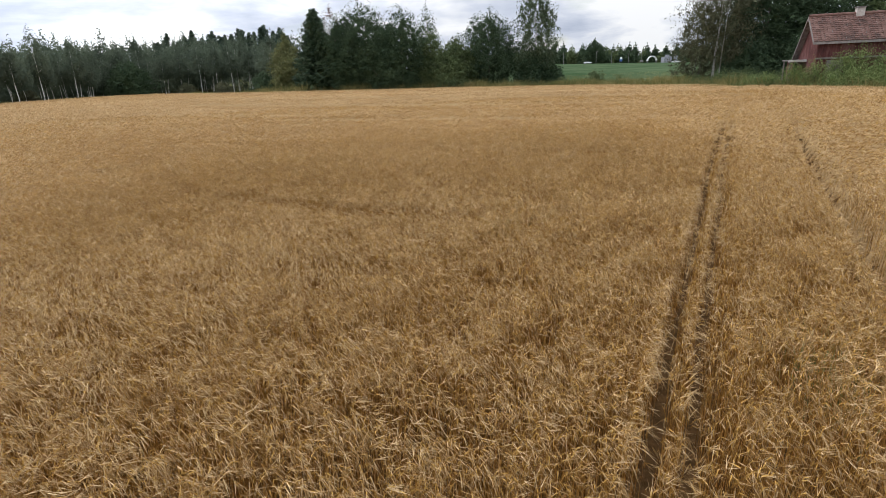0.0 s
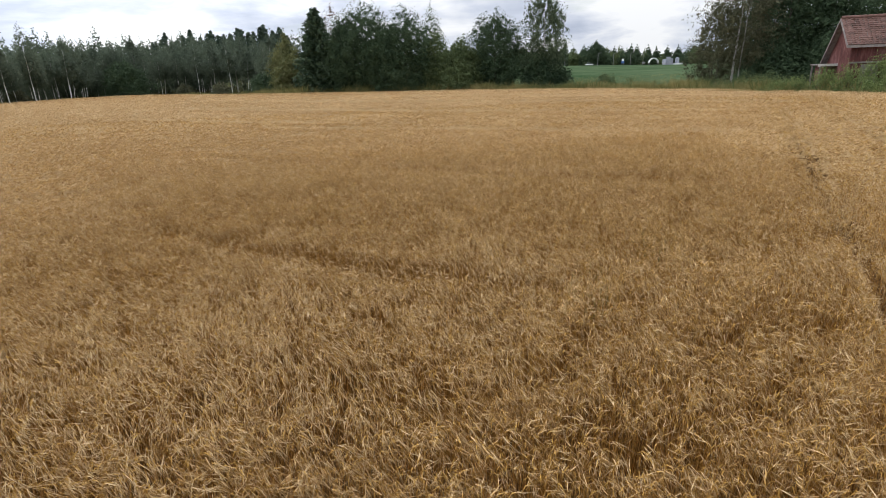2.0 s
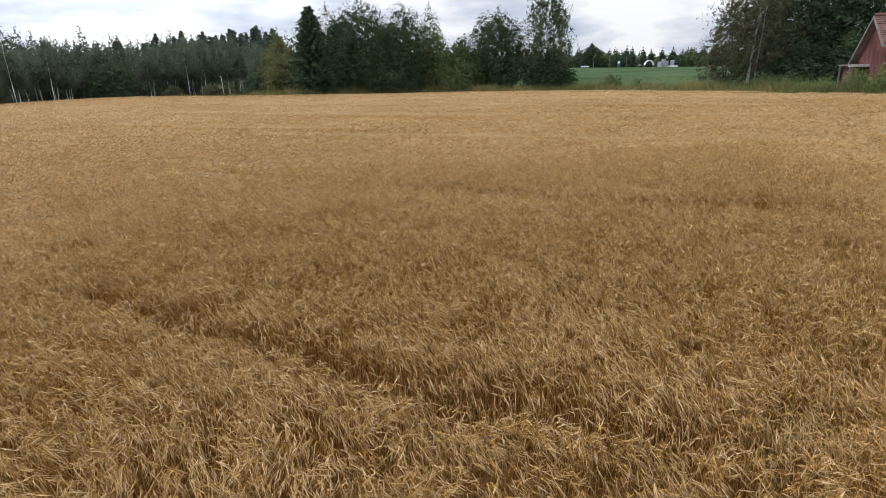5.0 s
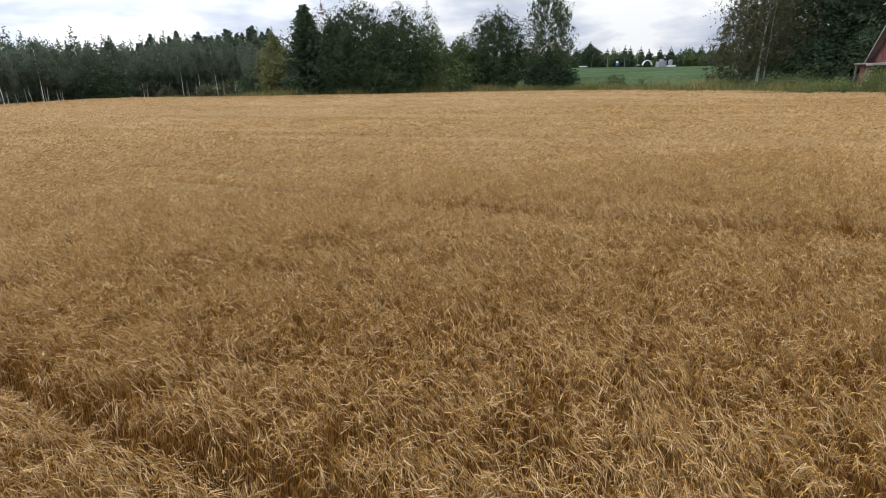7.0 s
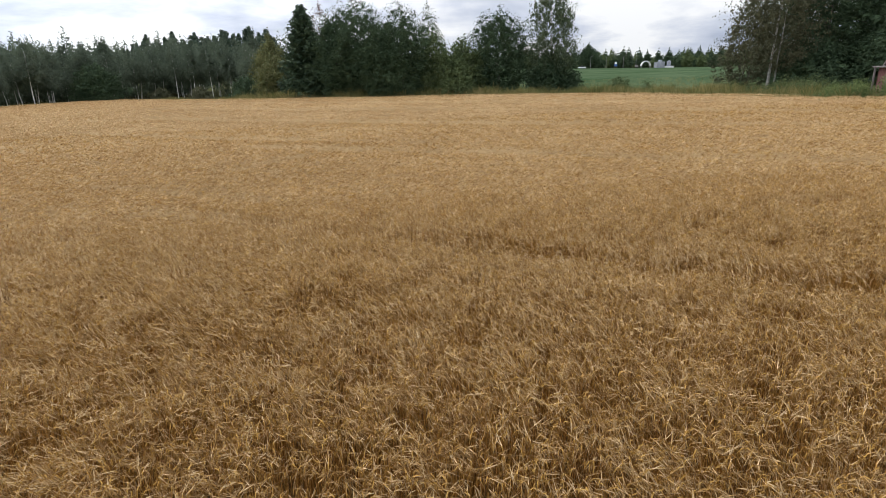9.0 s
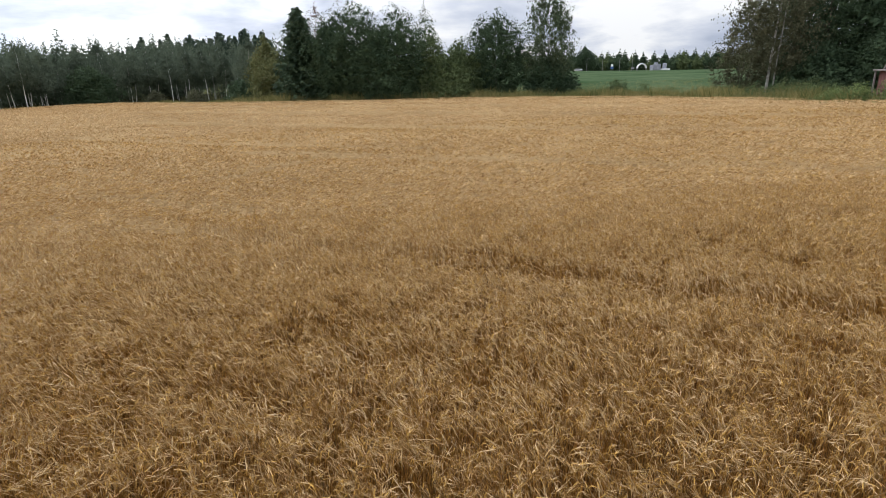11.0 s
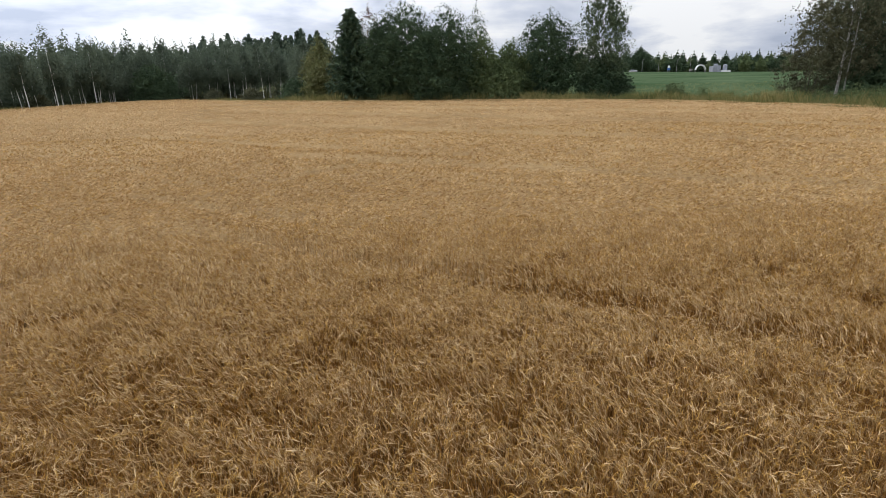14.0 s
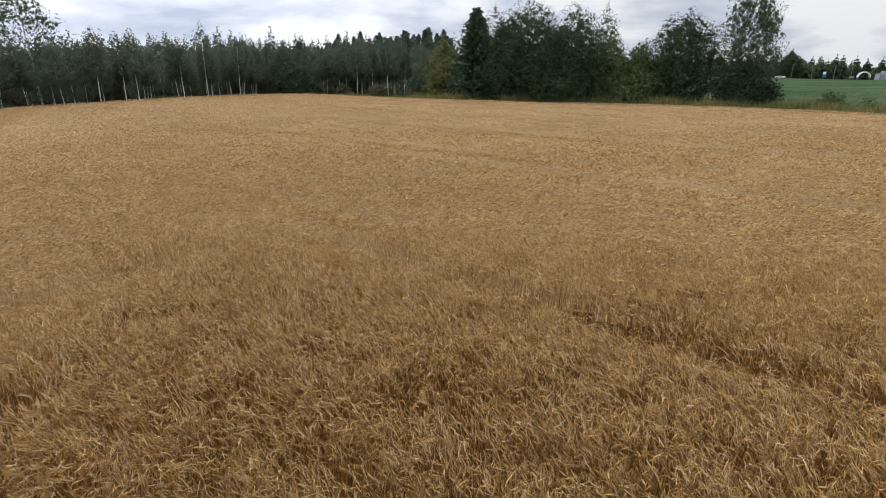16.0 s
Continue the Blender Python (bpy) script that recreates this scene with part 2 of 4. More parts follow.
def swell(x, y):
    """The near part of the field lies a little higher, most so where the shot begins."""
    return (0.244 + 0.0118 * np.clip(x, -14, 10) - 0.0129 * np.clip(y, -4, 30)) * (1 - smoothstep(24, 52, y))


def ground_z(x, y):
    x, y = np.asarray(x, float), np.asarray(y, float)
    near = field_rise(x, y) + 0.2 + swell(x, y)
    far = 0.85 + (1.2 - 0.026 * np.clip(x - 90, -60, 100)) * smoothstep(150, 320, y)
    k = smoothstep(78, 135, y)
    return near * (1 - k) + far * k


def gz(x, y):
    return float(ground_z(x, y))


def mesh_of(name, verts, sides):
    """A mesh from an array of corners, every face having the same number of sides."""
    v = np.asarray(verts, np.float32).reshape(-1, 3)
    me = bpy.data.meshes.new(name)
    n = len(v) // sides
    me.vertices.add(len(v))
    me.vertices.foreach_set("co", v.ravel())
    me.loops.add(len(v))
    me.loops.foreach_set("vertex_index", np.arange(len(v), dtype=np.int32))
    me.polygons.add(n)
    me.polygons.foreach_set("loop_start", np.arange(0, len(v), sides, dtype=np.int32))
    me.update(calc_edges=True)
    return me


def raw(name, me, mat, parent=None, label=""):
    me.materials.append(mat)
    ob = new(name, me)
    if parent:
        ob.parent = parent
    return tagged(ob, label)


def part(name, bm, mat, parent=None, label="", smooth=False):
    me = bpy.data.meshes.new(name)
    bm.normal_update()
    bm.to_mesh(me)
    bm.free()
    if smooth:
        for p in me.polygons:
            p.use_smooth = True
    return raw(name, me, mat, parent, label)


def thing(name, label, category, at=(0, 0, 0), turn=0.0, group="", kind=""):
    ob = new(name)
    ob.matrix_world = pose(*at, 0, 0, turn)
    return tagged(ob, label, category, group, kind)


def box(bm, lo, hi, bevel=0.0):
    m = Matrix.Translation([(a + b) / 2 for a, b in zip(lo, hi)]) @ Matrix.Diagonal([abs(b - a) for a, b in zip(lo, hi)] + [1])
    made = bmesh.ops.create_cube(bm, size=1, matrix=m)
    if bevel:
        edges = {e for v in made["verts"] for e in v.link_edges}
        bmesh.ops.bevel(bm, geom=list(edges), offset=bevel, segments=1, affect="EDGES")
    return bm


def tube(bm, points, radii, sides=7):
    """A tapered, bent limb through the points."""
    rings = []
    for i, (p, r) in enumerate(zip(points, radii)):
        a, b = Vector(points[max(i - 1, 0)]), Vector(points[min(i + 1, len(points) - 1)])
        q = (b - a).to_track_quat("Z", "X")
        rings.append([bm.verts.new(Vector(p) + q @ Vector((r * math.cos(k * math.tau / sides), r * math.sin(k * math.tau / sides), 0))) for k in range(sides)])
    for lo, hi in zip(rings, rings[1:]):
        for k in range(sides):
            bm.faces.new((lo[k], lo[(k + 1) % sides], hi[(k + 1) % sides], hi[k]))
    bm.faces.new(rings[-1])
    return bm


# ---- ground ----
EDGE = [(33, -10), (31, 22), (27.2, 34), (24.4, 41.2), (22.6, 50), (19, 59.5), (12, 66.5), (4, 69.5), (-8, 69), (-16, 70.5), (-27, 78), (-36, 87),
        (-43, 91.5), (-47.5, 89), (-47.5, 70), (-47, 45), (-46, -10)]


def in_field(x, y):
    inside = np.zeros(np.shape(x), bool)
    for (x0, y0), (x1, y1) in zip(EDGE, EDGE[1:] + EDGE[:1]):
        if y0 == y1:
            continue
        cross = ((y0 > y) != (y1 > y)) & (x < (x1 - x0) * (y - y0) / (y1 - y0) + x0)
        inside ^= cross
    return inside


def sheet(name, xs, ys, height, mat, label, category, keep=None):
    gx, gy = np.meshgrid(xs, ys)
    z = height(gx, gy)
    v = np.stack([gx, gy, z], -1).reshape(-1, 3)
    nx, ny = len(xs), len(ys)
    i = np.arange(nx * ny).reshape(ny, nx)
    f = np.stack([i[:-1, :-1], i[:-1, 1:], i[1:, 1:], i[1:, :-1]], -1).reshape(-1, 4)
    if keep is not None:
        mid = v[f].mean(1)
        f = f[keep(mid[:, 0], mid[:, 1])]
    me = bpy.data.meshes.new(name)
    me.from_pydata(v.tolist(), [], f.tolist())
    for p in me.polygons:
        p.use_smooth = True
    ob = raw(name, me, mat)
    return tagged(ob, label, category, kind="structure")


reach = np.concatenate([[-3000, -1500, -800, -450, -300, -220], np.arange(-170, 230, 5.0), [260, 300, 380, 500, 800, 1500, 3000]])
ahead = np.concatenate([[-3000, -1200, -500, -200, -100, -50], np.arange(-20, 140, 3.0), np.arange(145, 360, 8.0), [380, 420, 500, 700, 1200, 2000, 3500]])
sheet("ground", reach, ahead, ground_z, SOIL, "grassy earth with patchy low growth round the field", "ground")
sheet("green_field", np.arange(10, 190, 4.0), np.arange(78, 318, 4.0), lambda x, y: ground_z(x, y) + 0.12, MEADOW, "level field of low green crop beyond the trees", "field")

# ---- barley ----
WAVES = [(NPR.uniform(0, math.tau), NPR.uniform(0, math.tau)) for _ in range(40)]


def sway(x, y, scale, first, count=6):
    """A smooth wandering value between about -1 and 1."""
    total = np.zeros(np.shape(x))
    for k in range(count):
        way, phase = WAVES[(first + k) % 40]
        size = scale * (0.6 + 0.35 * k)
        total += np.sin((x * math.cos(way) + y * math.sin(way)) * math.tau / size + phase + 1.7 * np.sin((x * math.sin(way) - y * math.cos(way)) * math.tau / (size * 1.9) + 2 * phase))
    return total / math.sqrt(count)


# wheel tracks run along TRACK; older seams of the drill run across it
TRACK = np.array((0.491, 0.871))
CROSS = np.array((0.871, -0.491))
# place across the tracks, width, depth
RUTS = ((-0.56, 0.062, 0.95), (-0.32, 0.06, 0.9), (1.25, 0.15, 0.95))
# place along the tracks, first and last place across them, width, depth
SEAMS = ((6.85, -10.5, -3.6, 0.14, 0.7), (12.8, -15.0, -2.5, 0.22, 0.8), (14.1, -19.0, -13.5, 0.2, 0.8), (20.5, -20.5, -2.0, 0.32, 0.95), (22.3, -34.0, -14.0, 0.25, 0.5),
         (28.3, -36.0, -3.0, 0.45, 0.95), (35.0, -45.0, 0.0, 0.55, 0.9), (42.0, -55.0, 0.0, 0.7, 0.9), (49.0, -60.0, 0.0, 0.8, 0.9), (56.0, -70.0, -5.0, 0.9, 0.9))
TURNS = ((-14.95, 8.0, 12.9, 0.22, 0.85), (-17.0, 16.5, 20.6, 0.25, 0.7))


def rutted(x, y):
    """1 in the middle of the wheel ruts."""
    side = x * CROSS[0] + y * CROSS[1]
    along = x * TRACK[0] + y * TRACK[1]
    wob = 0.015 * np.sin(along * 0.9) + 0.01 * np.sin(along * 2.3) - 0.14 * smoothstep(2, 12, along) + 0.08 * smoothstep(14, 24, along)
    gone = np.zeros(np.shape(x))
    for at, width, depth in RUTS:
        gone = np.maximum(gone, depth * (1 - 0.65 * smoothstep(9, 26, along)) * np.exp(-((side - at - wob) / width) ** 2))
    return gone


def thin(x, y):
    """How much of the crop is missing: 1 in the wheel ruts, less in the seams."""
    side = x * CROSS[0] + y * CROSS[1]
    along = x * TRACK[0] + y * TRACK[1]
    gone = rutted(x, y)
    for at, first, last, width, depth in SEAMS:
        seam = along - at + 0.07 * np.sin(side * 0.9 + at) + 0.05 * np.sin(side * 2.1 + 2 * at)
        part_gone = (0.88 + 0.12 * np.sin(side * 1.3 + at * 3)) * smoothstep(first - 0.4, first + 0.4, side) * (1 - smoothstep(last - 1, last + 1, side))
        gone = np.maximum(gone, depth * part_gone * np.exp(-(seam / width) ** 2))
    for at, first, last, width, depth in TURNS:
        seam = side - at + 0.12 * np.sin(along * 0.8 + at)
        part_gone = smoothstep(first - 0.5, first + 0.5, along) * (1 - smoothstep(last - 0.5, last + 0.5, along))
        gone = np.maximum(gone, depth * part_gone * np.exp(-(seam / width) ** 2))
    return gone


LEFT, RIGHT = 0.93, 0.80       # half-widths of the densely planted part for each metre ahead


def beyond(x, y):
    """Metres outside the densely planted part."""
    return np.maximum(np.maximum(-LEFT * (y + 1) - x, x - RIGHT * (y + 1)), 1.1 - y)


def reach_of(x, y):
    """How far ahead of the flight line a place lies, in metres: small along the line, growing to the sides and ahead."""
    return np.maximum(np.maximum(1.15 * np.abs(x + 1.2), y - 9.5), 2.5)


def shaded(x, y):
    """Where litter and stalks close up, so that no bare earth shows."""
    return ((reach_of(x, y) + 0.5 * sway(x, y, 1.3, 9) > 7) & (rutted(x, y) < 0.5)) | (beyond(x, y) + 0.35 * sway(x, y, 1.0, 21) > 0.8)


def crop_bed_z(x, y):
    far = reach_of(x, y)
    rise = 0.04 + 0.51 * smoothstep(4, 11, far) + 0.02 * smoothstep(7, 20, far) * sway(x, y, 3.0, 3)
    rise = np.maximum(rise, (0.42 + 0.04 * sway(x, y, 3.0, 3)) * smoothstep(0.3, 2.2, beyond(x, y)))
    rise = rise * (1 - 0.85 * np.minimum(1, 1.3 * thin(x, y)))
    return ground_z(x, y) + np.maximum(rise, 0.03)


bed_x = np.concatenate([np.arange(-48, -22, 0.8), np.arange(-22, 14, 0.2), np.arange(14, 34, 0.6)])
bed_y = np.concatenate([np.arange(-10, 1, 1.0), np.arange(1, 32, 0.2), np.arange(32, 93, 0.4)])
sheet("crop_floor", bed_x, bed_y, crop_bed_z, EARTH, "dark brown earth between the barley stalks", "field", lambda x, y: in_field(x, y) & ~shaded(x, y))
sheet("crop_canopy", bed_x, bed_y, crop_bed_z, BED, "straw-brown mass of barley seen from afar", "field", lambda x, y: in_field(x, y) & shaded(x, y))


def scatter(near, far, density):
    """Places of plants whose reach lies between near and far."""
    x0, x1, y0, y1 = -1.2 - far / 1.15, -1.2 + far / 1.15, 0.9, 9.5 + far
    n = int(density * (x1 - x0) * (y1 - y0))
    x, y = NPR.uniform(x0, x1, n), NPR.uniform(y0, y1, n)
    d = reach_of(x, y)
    ok = (d >= near) & (d < far) & (beyond(x, y) < 0) & in_field(x, y)
    x, y = x[ok], y[ok]
    ok = NPR.random(len(x)) > 1.15 * thin(x, y)
    return x[ok], y[ok]


def unit(v):
    return v / np.maximum(np.linalg.norm(v, axis=-1, keepdims=True), 1e-6)


def tuft(x, y, size, seed):
    """A chance value, -1 to 1, shared by the plants of one tuft, with the tuft's middle."""
    wx, wy = x + 0.35 * size * np.sin(y * 7.3 / size * 0.2 + seed), y + 0.35 * size * np.sin(x * 6.1 / size * 0.2 + seed)
    i, j = np.floor(wx / size), np.floor(wy / size)
    h = np.sin(i * 127.1 + j * 311.7 + seed * 74.7) * 43758.5453
    k = np.sin(i * 269.5 + j * 183.3 + seed * 12.3) * 24634.6345
    return 2 * (h - np.floor(h)) - 1, 2 * (k - np.floor(k)) - 1, (i + 0.5) * size, (j + 0.5) * size


def barley(x, y, width, beards, hooked, far_off=False):
    """Nodding, bearded ears on thin stalks, in small tufts. Returns corners of the ears, the beards and the stalks (triangles)."""
    n = len(x)
    far = reach_of(x, y)
    t1, t2, cx, cy = tuft(x, y, 0.16 * max(1, width * 0.8), 1)
    pull = NPR.uniform(0, 0.12, n)
    x, y = x + (cx - x) * pull, y + (cy - y) * pull
    u1, u2, _, _ = tuft(x, y, 0.45 * max(1, width * 0.7), 2)
    bare = thin(x, y)
    lean = 0.2 + 0.6 * sway(x, y, 5.5, 0) + 0.9 * t1 + 0.8 * u1 + NPR.normal(0, 0.7, n)
    edge = np.maximum(bare, thin(x + 0.13 * np.cos(lean), y + 0.13 * np.sin(lean)))
    droop = np.radians(NPR.normal(14, 20, n) + 12 * t2 + 6 * u2 + 35 * edge)
    level = 1 - 0.5 * smoothstep(6, 14, far)
    tall = 0.67 + 0.015 * sway(x, y, 1.6, 14) * level + (0.03 * t2 + 0.025 * u1) * level + NPR.normal(0, 0.05, n) * level
    tall = tall * (1 - 0.5 * bare)
    way = np.stack([np.cos(lean), np.sin(lean), np.zeros(n)], -1)
    foot = np.stack([x, y, ground_z(x, y)], -1)
    neck = foot + way * (NPR.uniform(0.02, 0.18, n) * (1 - 0.9 * np.minimum(1, 2 * edge)))[:, None]
    neck[:, 2] += tall
    d = way * np.cos(droop)[:, None]
    d[:, 2] = np.sin(droop)
    across = unit(np.cross(d, unit(NPR.normal(0, 1, (n, 3)) + np.array((0, -0.4, 0.6)))))
    long = NPR.uniform(0.05, 0.08, n)[:, None] * (1.0 if width < 3.5 else 0.9)
    w = (0.0040 * width ** 1.1 * NPR.uniform(0.75, 1.25, n))[:, None]
    if hooked:
        # the neck rises, the ear bends over and hangs
        bend = np.radians(NPR.uniform(15, 75, n))[:, None]
        top = neck + d * long * 0.45
        d2 = unit(d * np.cos(bend) - np.array((0, 0, 1.0)) * np.sin(bend))
        tip = top + d2 * long * 0.75
        d1 = unit(d + np.array((0, 0, 0.7)))
        root = top - d1 * long * 0.7
        ear = np.concatenate([np.stack([top + across * w, tip, top - across * w], 1), np.stack([top + across * w * 0.8, top - across * w * 0.8, root], 1)])
    else:
        top, d2 = neck, d
        tip = neck + d * long
        ear = np.stack([neck + across * w, tip, neck - across * w], 1)
    hair = []
    other = unit(np.cross(d2, across))
    for k in range(beards):
        start = top + d2 * long * NPR.uniform(-0.2, 0.6, n)[:, None]
        fan = across * NPR.normal(0, 0.022, n)[:, None] + other * NPR.normal(0, 0.018, n)[:, None]
        end = tip + d2 * (NPR.uniform(0.03, 0.09, n) * (1.0 if width < 1.7 else 0.6 if width < 3.5 else 0.35))[:, None] + fan * min(width, 3) ** 0.4
        end[:, 2] -= NPR.uniform(-0.008, 0.03, n)
        aw = 0.0021 * width ** 1.25 * NPR.uniform(0.7, 1.3, n)[:, None]
        flat = unit(np.cross(end - start, NPR.normal(0, 1, (n, 3))))
        hair.append(np.stack([start - flat * aw, end, start + flat * aw], 1))
    if far_off:
        # at a distance the beards hide the ears, which take their sheen-pale colour
        hair.append(ear)
        ear = ear[:0]
    flat = unit(np.cross(neck - foot, NPR.normal(0, 1, (n, 3)))) * (0.0017 * min(width, 1.5))
    stems = np.stack([(root if hooked else neck), foot + flat * 1.6, foot - flat * 1.6], 1)
    # farther off only the gaps of the seams let the stalks show
    stems = stems[(NPR.random(n) > smoothstep(7, 15, far)) | ((bare > 0.15) & (far < 24))]
    return ear.reshape(-1, 3), np.concatenate(hair).reshape(-1, 3), stems.reshape(-1, 3)


def outer_crop(density):
    n = int(density * 82 * 103)
    x, y = NPR.uniform(-48, 34, n), NPR.uniform(-10, 93, n)
    ok = in_field(x, y) & (beyond(x, y) > 0)
    return x[ok], y[ok]


grown = []
steps = (2.5, 4.5, 6, 7.5, 9, 11, 13, 16, 20, 25, 31, 38, 47, 58, 72, 95)
for near, far in zip(steps, steps[1:]):
    coarse = max(1.0, (near + far) / 10.6)
    coarse = min(coarse, 4 * (coarse / 4) ** 0.5)
    x, y = scatter(near, far, 1150 / coarse ** 1.85)
    grown.append(barley(x, y, coarse, 3 if far <= 20 else 2 if far <= 31 else 1, far <= 9, far > 25))
near_rim = outer_crop(130)
close_by = beyond(*near_rim) < 4
grown.append(barley(near_rim[0][close_by], near_rim[1][close_by], 2.6, 2, False, True))
grown.append(barley(*outer_crop(32), 5.0, 1, False, True))
ears, hairs, stalks = (np.concatenate(k) for k in zip(*grown))
tagged(raw("barley_ears", mesh_of("barley_ears", ears, 3), STRAW), "ripe golden barley ears, bent over", "barley", kind="stuff")
tagged(raw("barley_beards", mesh_of("barley_beards", hairs, 3), BEARD), "pale straw-coloured beards of the barley ears", "barley", kind="stuff")
tagged(raw("barley_stalks", mesh_of("barley_stalks", stalks, 3), SHADED_STALK), "thin dry barley stalks standing close together, browned for inner shade", "barley", kind="stuff")

# ---- trees ----


def leaves(centres, radii, count, size, rng, hang=0.0, slim=0.6):
    """Small pointed leaf sprays about clump centres."""
    n = len(centres) * count
    c = np.repeat(centres, count, 0)
    r = np.repeat(radii, count, 0)
    way = unit(rng.normal(0, 1, (n, 3)))
    p = c + way * r * (np.abs(rng.normal(0, 0.62, n)))[:, None]
    nrm = unit(way * 0.8 + rng.normal(0, 0.5, (n, 3)) + np.array((0, 0, 0.5)))
    a = rng.normal(0, 1, (n, 3))
    a[:, 2] -= hang * 2
    a = unit(a - nrm * (a * nrm).sum(1, keepdims=True))
    b = np.cross(nrm, a)
    s = (size * rng.uniform(0.6, 1.3, n))[:, None]
    return np.stack([p + a * s, p - a * s * 0.7 + b * s * slim, p - a * s * 0.7 - b * s * slim], 1).reshape(-1, 3)


def crown_points(rng, n, height, base, radius, shape, hollow=0.45):
    """Clump centres in a lumpy crown: shape gives the radius, 0 to 1, from its foot to its top."""
    h = rng.uniform(0, 1, n)
    keep = rng.random(n) < np.clip(shape(h) + 0.15, 0, 1)
    h = h[keep]
    ang = rng.uniform(0, math.tau, len(h))
    ph = rng.uniform(0, math.tau, 4)
    lump = 1 + 0.2 * np.sin(3 * ang + ph[0] + 4 * h) + 0.16 * np.sin(5 * ang + ph[1] - 9 * h) + 0.12 * np.sin(17 * h + ph[2] + ang)
    r = radius * shape(h) * lump * np.sqrt(rng.uniform(hollow ** 2, 1, len(h)))
    rise = 1 + 0.07 * np.sin(4 * ang + ph[3]) * h + 0.05 * np.sin(9 * ang + ph[1]) * h
    return np.stack([r * np.cos(ang), r * np.sin(ang), base + h * (height - base) * rise], -1)


def trunk_mesh(rng, height, girth, lean=(0, 0), limbs=8, reach_out=1.5, first=0.3, forks=1):
    bm = bmesh.new()
    for fork in range(forks):
        off = (0.0, 0.0) if fork == 0 else (rng.uniform(-0.5, 0.5), rng.uniform(-0.5, 0.5))
        pts, rad = [], []
        for i in range(8):
            k = i / 7
            pts.append((off[0] * (0.4 + k * 2) + lean[0] * k * height + rng.normal(0, 0.06) * k, off[1] * (0.4 + k * 2) + lean[1] * k * height + rng.normal(0, 0.06) * k, k * height * (1 if fork == 0 else 0.85) - 0.1))
            rad.append(girth * (1.25 if i == 0 else 1.0) * (1 - 0.9 * k) * (1 if fork == 0 else 0.7))
        tube(bm, pts, rad)
        for i in range(limbs):
            k = first + (0.95 - first) * (i + rng.uniform(0, 0.8)) / limbs
            a = rng.uniform(0, math.tau)
            j = min(int(k * 7), 6)
            f = k * 7 - j
            p = Vector(pts[j]).lerp(Vector(pts[j + 1]), f)
            out = reach_out * (1.1 - k) * rng.uniform(0.7, 1.2)
            e1 = p + Vector((math.cos(a) * out * 0.5, math.sin(a) * out * 0.5, out * 0.45))
            e2 = p + Vector((math.cos(a) * out, math.sin(a) * out, out * rng.uniform(0.5, 0.9)))
            g = girth * (1 - 0.85 * k) * 0.45
            tube(bm, [p, e1, e2], [g, g * 0.6, g * 0.2], 5)
    return bm


def tree(name, label, at, height, radius, base, shape, leaf_mat, bark, seed, clumps=110, count=60, size=0.16, clump=0.55, hang=0.0, lean=(0, 0), girth=0.14, limbs=8, forks=1, group="", hollow=0.45, squash=0.75, slim=0.6, core=1):
    rng = np.random.default_rng(seed)
    t = thing(name, label, "tree", (at[0], at[1], gz(*at)), 0, group)
    part("trunk", trunk_mesh(rng, height * 0.93, girth, lean, limbs, radius * 0.8, min(0.8, base / height + 0.08), forks), bark, t, smooth=True)
    c = crown_points(rng, int(clumps * 2.2), height - clump * 0.5, base, radius, shape, hollow)
    c[:, 0] += lean[0] * c[:, 2]
    c[:, 1] += lean[1] * c[:, 2]
    taper = 0.4 + 0.6 * np.clip((height - c[:, 2]) / (0.3 * height), 0, 1)
    rad = (clump * rng.uniform(0.6, 1.3, len(c)) * taper)[:, None] * np.array((1, 1, squash))
    spray = [leaves(c, rad, int(count * 0.65), size * 0.85, rng, hang, slim)]
    loose = crown_points(rng, int(clumps * count * 0.75), height + 0.2, base, radius * 1.08, shape, hollow)
    loose[:, 0] += lean[0] * loose[:, 2]
    loose[:, 1] += lean[1] * loose[:, 2]
    spray.append(leaves(loose, np.full((len(loose), 3), 0.25), 1, size * 0.85, rng, hang, slim))
    if core:
        inner = crown_points(rng, int(clumps * 0.5 * core), height - clump * 2.2, base + 0.2, radius * 0.72, shape, 0.0)
        inner[:, 0] += lean[0] * inner[:, 2]
        inner[:, 1] += lean[1] * inner[:, 2]
        spray.append(leaves(inner, np.full((len(inner), 3), clump), 30, size * 1.95, rng, hang, 0.8))
    raw("crown", mesh_of("crown", np.concatenate(spray), 3), leaf_mat, t)
    return t


def round_top(h):
    return np.sqrt(np.clip(1 - (2 * h - 0.85) ** 2 / 1.35, 0.02, 1))


def egg(h):
    return np.clip(np.sin(np.clip(h * 0.93 + 0.12, 0, 1) * math.pi) ** 0.75, 0.06, 1)


def column(h):
    return np.clip(np.sin(np.clip(0.12 + 0.85 * h, 0, 1) * math.pi) ** 0.6, 0.1, 1)


def plume(h):
    return np.minimum(1, 3.5 * h + 0.3) * np.clip(1 - h, 0, 1) ** 0.55


def dome(h):
    return np.sqrt(np.clip(1 - h * h, 0.03, 1))


